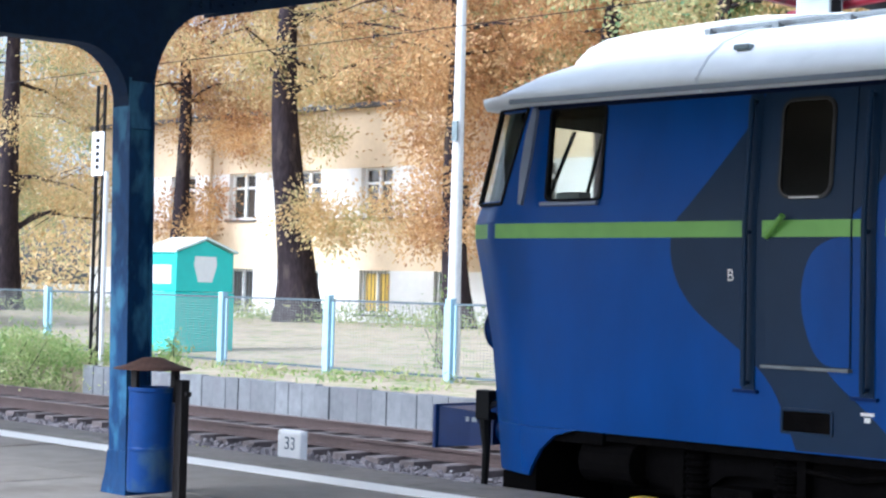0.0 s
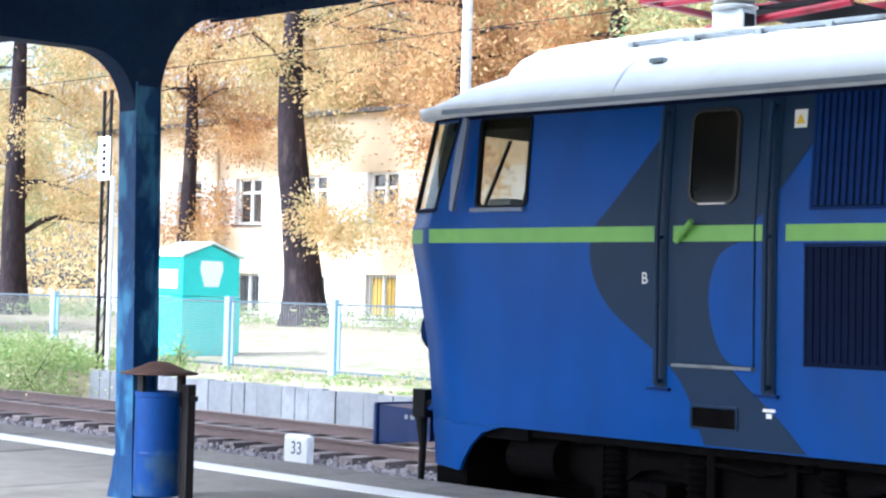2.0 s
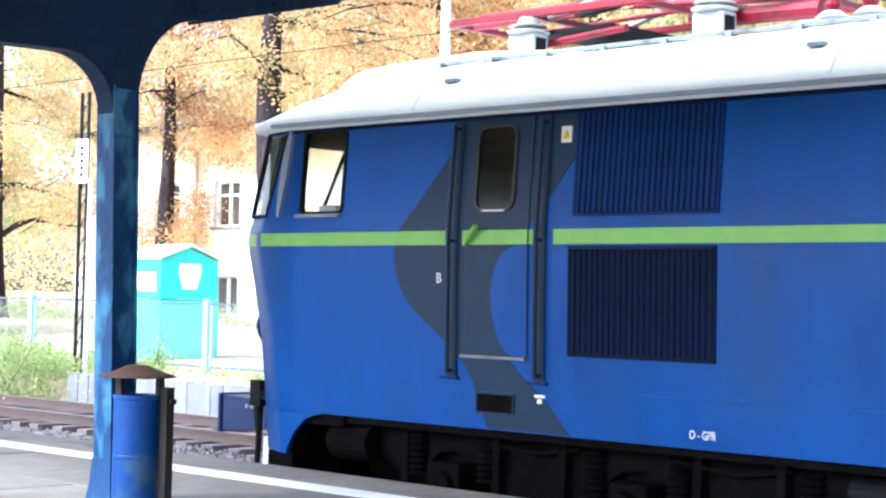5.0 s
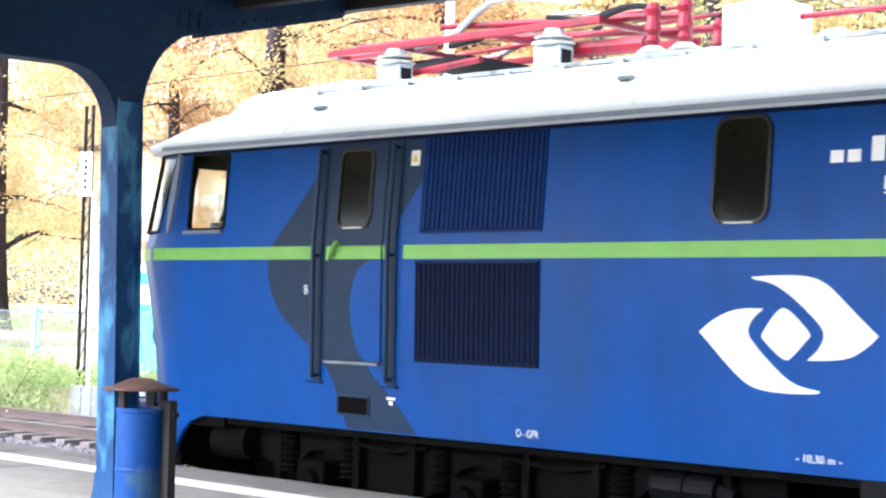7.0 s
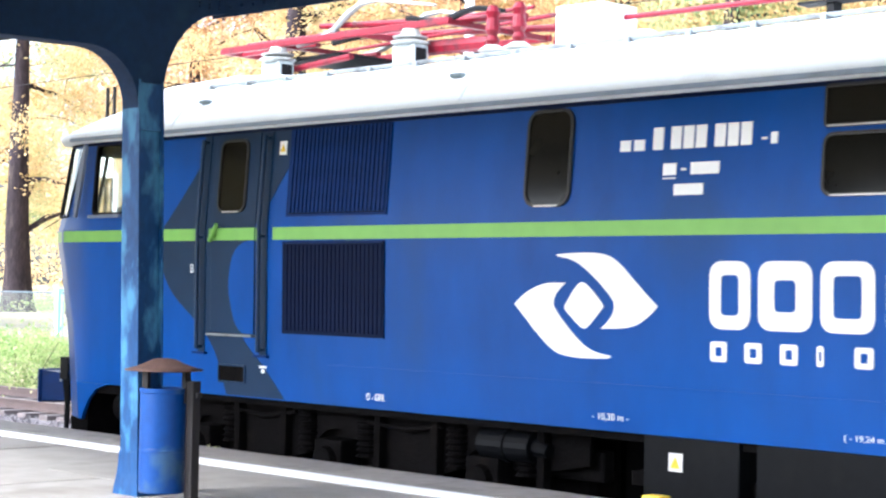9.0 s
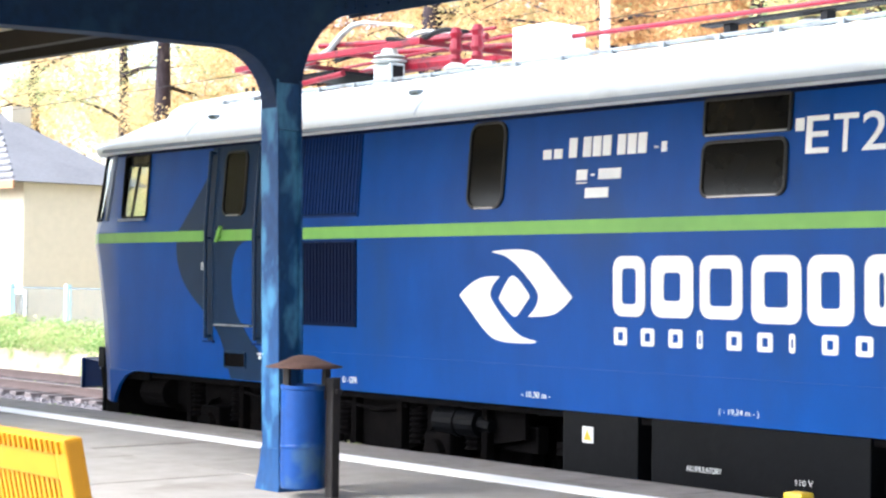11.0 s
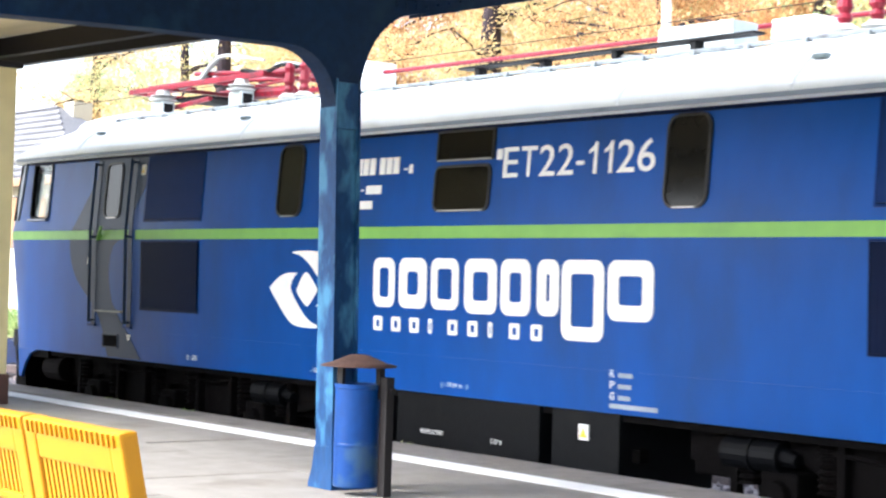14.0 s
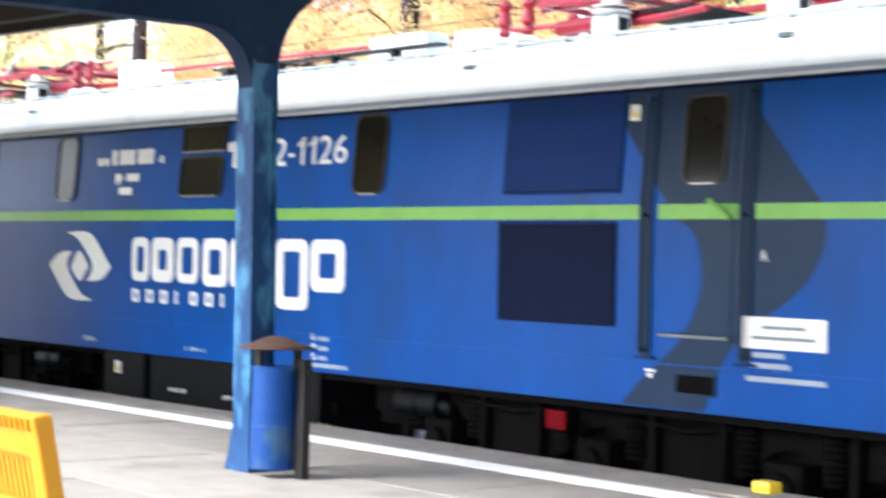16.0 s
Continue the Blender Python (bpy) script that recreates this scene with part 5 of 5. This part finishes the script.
def container():
    c = thing("collection_container", "turquoise plastic collection container with pale pitched lid", "container")
    x0, x1, y0, y1, z = -33.6, -32.3, 23.6, 25.3, -0.22
    part("lower_body", boxbm(x0, x1, y0, y1, z, 1.16, bevel=0.03), "teal", c)
    bm = bmesh.new()
    box(bm, x0 + 0.02, x1 - 0.02, y0 + 0.02, y1 - 0.02, 1.17, 2.10, 0.03)
    ym = (y0 + y1) / 2
    pr = [bm.verts.new((x, yy, zz)) for x in (x0 + 0.03, x1 - 0.03) for yy, zz in ((y0 + 0.03, 2.06), (y1 - 0.03, 2.06), (ym, 2.36))]
    bm.faces.new(pr[:3]), bm.faces.new(pr[3:])
    bm.faces.new((pr[0], pr[3], pr[5], pr[2])), bm.faces.new((pr[1], pr[4], pr[5], pr[2])), bm.faces.new((pr[0], pr[1], pr[4], pr[3]))
    part("upper_body", bm, "teal", c)
    bm = bmesh.new()
    for ya, yb in ((y0 - 0.05, ym), (y1 + 0.05, ym)):
        v = [bm.verts.new((x, yy, zz + d)) for d in (0, 0.05) for x, yy, zz in ((x0 - 0.05, ya, 2.08), (x1 + 0.06, ya, 2.08), (x1 + 0.06, yb, 2.40), (x0 - 0.05, yb, 2.40))]
        for q in ((0, 1, 2, 3), (7, 6, 5, 4), (0, 4, 5, 1), (1, 5, 6, 2), (2, 6, 7, 3), (3, 7, 4, 0)):
            bm.faces.new([v[k] for k in q])
    part("lid", bm, "tealtop", c, "weathered pale pitched lid")
    bm = bmesh.new()
    out = [(ym - 0.30, 2.0), (ym + 0.30, 2.0), (ym + 0.33, 1.8), (ym + 0.2, 1.4), (ym - 0.2, 1.4), (ym - 0.33, 1.8)]
    va, vb = [[bm.verts.new((xx, yy, zz)) for yy, zz in out] for xx in (x1 - 0.02, x1 - 0.008)]
    bm.faces.new(va), bm.faces.new(vb)
    for i in range(6):
        bm.faces.new((va[i], va[(i + 1) % 6], vb[(i + 1) % 6], vb[i]))
    part("front_sticker", bm, "white", c, "white shield shaped sticker")
    part("side_sticker", boxbm(x0 + 0.25, x1 - 0.2, y0 + 0.008, y0 + 0.02, 1.35, 1.78), "white", c)


def poles():
    p = thing("lamp_pole", "tall pale concrete lamp pole beside the fence", "pole")
    bm = bmesh.new()
    pipe(bm, [(-21.5, 21.75, -0.4 + k) for k in range(10)], [0.125 - k * 0.006 for k in range(10)], 14)
    part("shaft", bm, "polewhite", p, "", True)
    part("door_plate", boxbm(-21.53, -21.40, 21.61, 21.64, 4.0, 4.35), "roofgrey", p)
    s = thing("sign_post", "dark lattice post with an upright white sign board", "sign post")
    x, y = -28.75, 19.1
    bm = bmesh.new()
    for dx in (-0.12, 0.12):
        box(bm, x + dx - 0.02, x + dx + 0.02, y - 0.03, y + 0.03, -0.3, 5.2)
    for k in range(14):
        z = -0.2 + k * 0.38
        tube(bm, (x - 0.12, y, z), (x + 0.12, y, z + 0.38), 0.012, n=5)
    part("lattice", bm, "darkpost", s)
    part("sign_board", boxbm(x - 0.20, x + 0.20, y - 0.06, y - 0.035, 3.42, 4.28, bevel=0.006), "white", s)
    for k in range(5):
        part("figure_bar", boxbm(x - 0.05, x + 0.07, y - 0.066, y - 0.06, 3.55 + k * 0.13, 3.63 + k * 0.13), "rubber", s)
    bm = bmesh.new()
    tube(bm, (x + 0.28, y - 0.02, -0.3), (x + 0.28, y - 0.02, 3.5), 0.05, n=10)
    part("white_pipe", bm, "polewhite", s)
    h = thing("kilometre_stone", "squat white painted kilometre stone between the tracks", "marker stone")
    part("stone", boxbm(-15.23, -14.81, 12.60, 12.72, -0.9, -0.28, bevel=0.05), "whitewall", h)
    lettering("stone_figures", "33", -15.08, -14.91, -0.50, -0.355, 12.597, h, "fencerail")
    part("figure_bar", boxbm(-15.12, -15.04, 12.592, 12.60, -0.70, -0.62), "fencerail", h)
    w = thing("overhead_line", "thin dark overhead line wires above the track", "overhead line")
    for y, z in ((16.25, 4.86), (16.25, 5.75)):
        bm = bmesh.new()
        tube(bm, (-120, y, z), (40, y, z), 0.007, n=5)
        part("wire", bm, "darkpost", w)
    part("mast", boxbm(39.7, 40.0, 19.35, 19.6, -0.5, 6.6, bevel=0.01), "polewhite", w, "pale concrete mast")
    for z in (4.86, 5.75):
        bm = bmesh.new()
        tube(bm, (39.85, 19.4, z + 0.25), (39.85, 16.2, z), 0.025, n=6)
        part("bracket_arm", bm, "wire", w)


def house():
    h = thing("house", "pale rendered house with grey hipped roof and brown shutters", "house")
    x0, x1, y0, y1 = -66.0, -48.4, 24.0, 27.6
    part("wall", boxbm(x0, x1, y0, y1, -0.4, 4.35), "housewall", h)
    bm = bmesh.new()
    e = [bm.verts.new(p) for p in ((x0 - .4, y0 - .5, 4.3), (x1 + .4, y0 - .5, 4.3), (x1 + .4, y1 + .5, 4.3), (x0 - .4, y1 + .5, 4.3), (x0 + 3, 25.8, 7.0), (-54.2, 25.8, 7.0))]
    for q in ((0, 1, 5, 4), (1, 2, 5), (2, 3, 4, 5), (3, 0, 4), (3, 2, 1, 0)):
        bm.faces.new([e[k] for k in q])
    r = part("roof", bm, "slate_roof", h, "grey sheet tiles in courses")
    for k in range(12):
        f = (k + 0.5) / 12
        a = Vector((x0 - .4, y0 - .5, 4.3)).lerp(Vector((x0 + 3, 25.8, 7.0)), f)
        c = Vector((x1 + .4, y0 - .5, 4.3)).lerp(Vector((-54.2, 25.8, 7.0)), f)
        bm = bmesh.new()
        box(bm, a.x, c.x, a.y - 0.05, a.y + 0.03, a.z, a.z + 0.06)
        part("tile_course", bm, "slate_roof", r)
    part("eaves_board", boxbm(x0 - .4, x1 + .4, y0 - .56, y0 - .5, 4.08, 4.32), "brownwin", h)
    part("chimney", boxbm(-53.9, -53.2, 25.9, 26.6, 5.0, 7.1), "housewall", h)
    for x in (-52.2, -57.5):
        w = part("window", boxbm(x - 1.25, x + 1.25, y0 - 0.04, y0 - 0.003, 2.1, 3.8), "pane", h)
        for k in range(4):
            part("shutter", boxbm(x - 1.22 + k * 0.64, x - 0.70 + k * 0.64, y0 - 0.07, y0 - 0.04, 2.15, 3.75), "brownwin", w)
    w = part("window", boxbm(-49.3, -48.0, y0 - 0.04, y0 - 0.003, 0.0, 1.0), "pane", h)
    bm = bmesh.new()
    ringplate(bm, [(-49.3, 0), (-48, 0), (-48, 1), (-49.3, 1)], [(-49.2, .1), (-48.1, .1), (-48.1, .9), (-49.2, .9)], y0 - 0.09, y0 - 0.04)
    part("window_frame", bm, "winwhite", w)


def leaf_mesh(name, centres, sizes, material, parent, stretch=(1, 1, 1), seed=0, flat=0.5):
    """Many small four-cornered leaves round given places."""
    rng = np.random.default_rng(seed)
    n = len(centres)
    a = rng.normal(size=(n, 3))
    a /= np.linalg.norm(a, axis=1)[:, None]
    b = np.cross(a, rng.normal(size=(n, 3)))
    b /= np.linalg.norm(b, axis=1)[:, None]
    s = sizes[:, None]
    co = np.stack([centres - a * s, centres + b * s * flat, centres + a * s, centres - b * s * flat], 1).reshape(-1, 3)
    me = bpy.data.meshes.new(name)
    me.vertices.add(4 * n), me.loops.add(4 * n), me.polygons.add(n)
    me.vertices.foreach_set("co", co.astype(np.float32).ravel())
    me.loops.foreach_set("vertex_index", np.arange(4 * n, dtype=np.int32))
    me.polygons.foreach_set("loop_start", np.arange(0, 4 * n, 4, dtype=np.int32))
    me.update(calc_edges=True)
    me.materials.append(M[material])
    ob = new(name, me)
    ob.parent = parent
    return ob


def tree(x, y, r, lean, seed, leaf, height=15.0, low=3.2, spread=5.0, clumps=60, per=230, size=0.078, ahead=0.25, extra=(), label="old chestnut tree with dark bark and thin autumn leaves"):
    rnd = random.Random(seed)
    t = thing("tree", label, "tree", "autumn trees", at=pose(x, y, 0.1))
    bm = bmesh.new()
    n, seg = 14, 16
    rings = []
    for k in range(seg + 1):
        f = k / seg
        z = -0.3 + f * height * 0.8
        rad = r * (1 - 0.62 * f) * (1 + 0.55 * math.exp(-f * 16))
        cx = lean * f * 1.9 + 0.22 * math.sin(f * 7 + seed) * f
        cy = 0.15 * math.sin(f * 5 + seed * 2)
        rings.append([bm.verts.new((cx + rad * math.cos(2 * math.pi * i / n) * (1 + 0.16 * noise.noise((i * 0.9, k * 0.5, seed))), cy + rad * math.sin(2 * math.pi * i / n) * (1 + 0.16 * noise.noise((i * 0.9, k * 0.5, seed + 9))), z)) for i in range(n)])
    for a, b in zip(rings, rings[1:]):
        for i in range(n):
            bm.faces.new((a[i], a[(i + 1) % n], b[(i + 1) % n], b[i]))
    part("trunk", bm, "bark", t, "", True)
    tips = []
    for k in range(11):
        z = rnd.uniform(low + 0.6, height * 0.75)
        f = (z + 0.3) / (height * 0.8)
        cx = lean * f * 1.9
        ang = rnd.uniform(0, 2 * math.pi)
        if math.sin(ang) < 0 and rnd.random() < 0.6:
            ang = -ang
        reach = rnd.uniform(0.5, 1.0) * spread
        p = Vector((cx, 0, z))
        bm = bmesh.new()
        rad = r * 0.30 * (1 - 0.4 * f)
        d = Vector((math.cos(ang), math.sin(ang), rnd.uniform(0.1, 0.7)))
        for j in range(6):
            q = p + d * (reach / 6) + Vector((rnd.uniform(-.2, .2), rnd.uniform(-.2, .2), rnd.uniform(-.15, .15)))
            tube(bm, p, q, rad, rad * 0.75, 7, False)
            rad *= 0.75
            tips.append(q)
            if j > 1:
                side = q + Vector((rnd.uniform(-1.3, 1.3), rnd.uniform(-1, 1.3), rnd.uniform(-1.0, 0.9)))
                tube(bm, q, side, rad * 0.55, rad * 0.2, 5, False)
                tips.append(side)
            p = q
            d.z -= rnd.uniform(0.0, 0.22)
        part("limb", bm, "bark", t)
    rng = np.random.default_rng(seed)
    cs = []
    for k in range(clumps):
        if rnd.random() < 0.55:
            q = rnd.choice(tips) + Vector((rnd.gauss(0, .5), rnd.gauss(0.4, .5), rnd.gauss(-0.2, .5)))
        else:
            ang, rr = rnd.uniform(0, 2 * math.pi), spread * math.sqrt(rnd.random())
            q = Vector((rr * math.cos(ang), abs(rr * math.sin(ang)) if rnd.random() > ahead else -abs(rr * math.sin(ang)), rnd.uniform(low, height)))
        m = int(per * 3.3 * rnd.uniform(0.5, 1.4))
        cs.append(rng.normal((q.x, q.y, q.z), (0.62, 0.62, 0.42), (m, 3)))
    for x0, x1, y0, y1, z0, z1, k in extra:
        for _ in range(k):
            cs.append(rng.normal((rnd.uniform(x0, x1), rnd.uniform(y0, y1), rnd.uniform(z0, z1)), (0.55, 0.45, 0.38), (int(per * 3.0 * rnd.uniform(0.4, 0.9)), 3)))
    c = np.concatenate(cs)
    leaf_mesh("crown", c, rng.uniform(0.6, 1.25, len(c)) * size, leaf, t, seed=seed)
    return t


def woods():
    """Far trees behind the building, one mass of foliage with gaps."""
    rng = np.random.default_rng(77)
    cs = []
    for k in range(420):
        x = rng.uniform(-150, 10)
        y = rng.uniform(62, 92)
        z = rng.uniform(1.0, 19)
        cs.append(rng.normal((x, y, z), (1.7, 1.7, 1.2), (int(rng.uniform(120, 280)), 3)))
    c = np.concatenate(cs)
    ob = leaf_mesh("far_woods", c, rng.uniform(0.14, 0.28, len(c)), "leafA", None, seed=78)
    tagged(ob, "hazy yellow autumn woods in the distance", "woods", "", "stuff")


def undergrowth():
    rng = np.random.default_rng(41)
    cs, sz = [], []
    for k in range(230):
        x, y = rng.uniform(-45, -28.4), rng.uniform(18.3, 21.2)
        h = rng.uniform(0.2, 0.75) * (0.5 + 0.5 * min(1, (-27.5 - x) / 4))
        m = int(rng.uniform(60, 130))
        cs.append(np.stack([rng.normal(x, .28, m), rng.normal(y, .25, m), -0.3 + h * rng.random(m)], 1))
    for k in range(60):
        x, y = rng.uniform(-29, -8), rng.uniform(18.95, 21.3)
        m = int(rng.uniform(15, 45))
        cs.append(np.stack([rng.normal(x, .3, m), rng.normal(y, .2, m), -0.26 + rng.uniform(0.02, 0.25) * rng.random(m)], 1))
    for k in range(260):
        x, y = rng.uniform(-75, -25), 41.5 + rng.normal(0, 2.2)
        m = int(rng.uniform(30, 60))
        cs.append(np.stack([rng.normal(x, .6, m), rng.normal(y, .4, m), 0.1 + rng.uniform(0.2, 0.9) * rng.random(m)], 1))
    for k in range(12):
        x, y = rng.uniform(-30, -6), rng.choice([8.66, 8.68])
        m = 10
        cs.append(np.stack([rng.normal(x, .08, m), rng.normal(y, .01, m), 0.0 + 0.012 * rng.random(m)], 1))
    c = np.concatenate(cs)
    d = np.linalg.norm(c[:, :2], axis=1)
    ob = leaf_mesh("undergrowth", c, rng.uniform(0.6, 1.2, len(c)) * np.where(d < 25, 0.018, np.where(d < 45, 0.06, 0.09)), "grass", None, seed=42, flat=0.35)
    tagged(ob, "green and straw coloured weeds and grass", "grass", "", "stuff")


def shrub(x, y, z, wide, high, count, leaf, seed, label, mat_name="grass"):
    s = thing("shrub", label, "shrub")
    rng = np.random.default_rng(seed)
    for k in range(3 + int(5 * wide)):
        bm = bmesh.new()
        tube(bm, (rng.normal(0, 0.3 * wide), rng.normal(0, 0.1), 0), (rng.normal(0, .5 * wide), rng.normal(0, .25 * wide), rng.uniform(0.5, 0.95) * high), 0.012, 0.005, 5, False)
        part("stem", bm, "bark", s)
    c = np.stack((rng.normal(0, 0.5 * wide, count), rng.normal(0, 0.3 * wide, count), high * rng.beta(1.3, 1.7, count)), 1)
    c[:, 2] *= np.clip(1.15 - 0.30 * np.abs(c[:, 0] / wide) + 0.22 * np.sin(c[:, 0] * 5.0 / wide), 0.2, 1.3)
    leaf_mesh("foliage", c, rng.uniform(0.5, 1.0, count) * leaf, mat_name, s, seed=seed + 1)
    s.matrix_basis = pose(x, y, z)


fence()
building()
container()
poles()
house()
tree(-47.4, 40.0, 0.74, -0.67, 1, "leafA", 17, 7.6, 6.0, 55, 190, extra=((0.6, 4.0, -0.8, 0.6, 2.9, 4.6, 13), (-2.5, -0.6, 0.5, 2.0, 5.5, 7.5, 5)))
tree(-40.2, 41.0, 0.48, -0.50, 2, "leafB", 16, 8.0, 4.6, 50, 200, extra=((-3.2, 0.8, -0.8, 1.2, 2.8, 8.2, 34),), label="slim chestnut tree with dense russet leaves")
tree(-57.6, 42.0, 0.42, 0.25, 3, "leafB", 16, 7.4, 4.8, 50, 190, extra=((-1.8, 1.5, 0.0, 1.5, 2.8, 7.5, 14), (1.5, 5.0, 0.3, 1.2, 6.0, 8.0, 6)), label="leaning chestnut tree with orange leaves")
tree(-64.0, 38.0, 0.58, 0.2, 4, "leafA", 17, 2.4, 5.5, 50, 190)
tree(-70.5, 40.0, 0.45, -0.2, 5, "leafC", 16, 2.4, 5.5, 50, 190)
tree(-82.0, 41.0, 0.55, 0.3, 6, "leafA", 17, 2.4, 6.0, 50, 190)
tree(-34.2, 41.0, 0.50, 0.2, 7, "leafB", 16, 7.0, 5.0, 60, 200)
tree(-29.0, 40.0, 0.42, -0.2, 8, "leafC", 16, 7.0, 5.0, 60, 200)
tree(-52.5, 56.0, 0.40, 0.3, 9, "leafC", 19, 9.0, 6.5, 70, 200, 0.12)
tree(-62.5, 57.0, 0.40, 0.3, 10, "leafA", 19, 9.0, 6.5, 70, 200, 0.12)
tree(-43.5, 57.0, 0.40, 0.3, 11, "leafC", 19, 9.0, 6.5, 70, 200, 0.12)
tree(-24.0, 42.0, 0.40, 0.2, 12, "leafA", 16, 6.5, 5.0, 55, 200)
woods()
undergrowth()
shrub(-29.9, 18.0, -0.95, 1.7, 1.25, 5500, 0.05, 51, "bushy bright green weeds at the end of the low wall")
shrub(-27.9, 20.4, -0.3, 0.28, 0.65, 350, 0.045, 61, "small yellow-green plant beside the fence")
shrub(-24.5, 24.4, -0.25, 0.5, 1.6, 500, 0.05, 71, "thin green shrub behind the wire fence")


def motions():
    rows = [(0.0, 0.317), (0.5, 0.145), (1.0, -0.026), (1.5, -0.216), (2.0, -0.432), (2.5, -0.673), (3.0, -0.935), (3.5, -1.211), (4.0, -1.511),
            (4.5, -1.832), (5.0, -2.171), (5.5, -2.530), (6.0, -2.908), (6.5, -3.302), (7.0, -3.709), (7.5, -4.136), (8.0, -4.586), (8.5, -5.049), (9.0, -5.534),
            (9.5, -6.046), (10.0, -6.565), (10.5, -7.103), (11.0, -7.658), (11.5, -8.235), (12.0, -8.829), (12.5, -9.429), (13.0, -10.047), (13.5, -10.682),
            (14.0, -11.338), (14.5, -12.008), (15.0, -12.692), (15.5, -13.387), (16.0, -14.077)]
    walk(LOCO, [(t, pose(x, AXIS, 0)) for t, x in rows])
    for w in WHEELS:
        base = w.location.copy()
        walk(w, [(t, pose(base.x, 0, base.z, 0, math.degrees((x - 0.317) / 0.625), 0)) for t, x in rows])


motions()
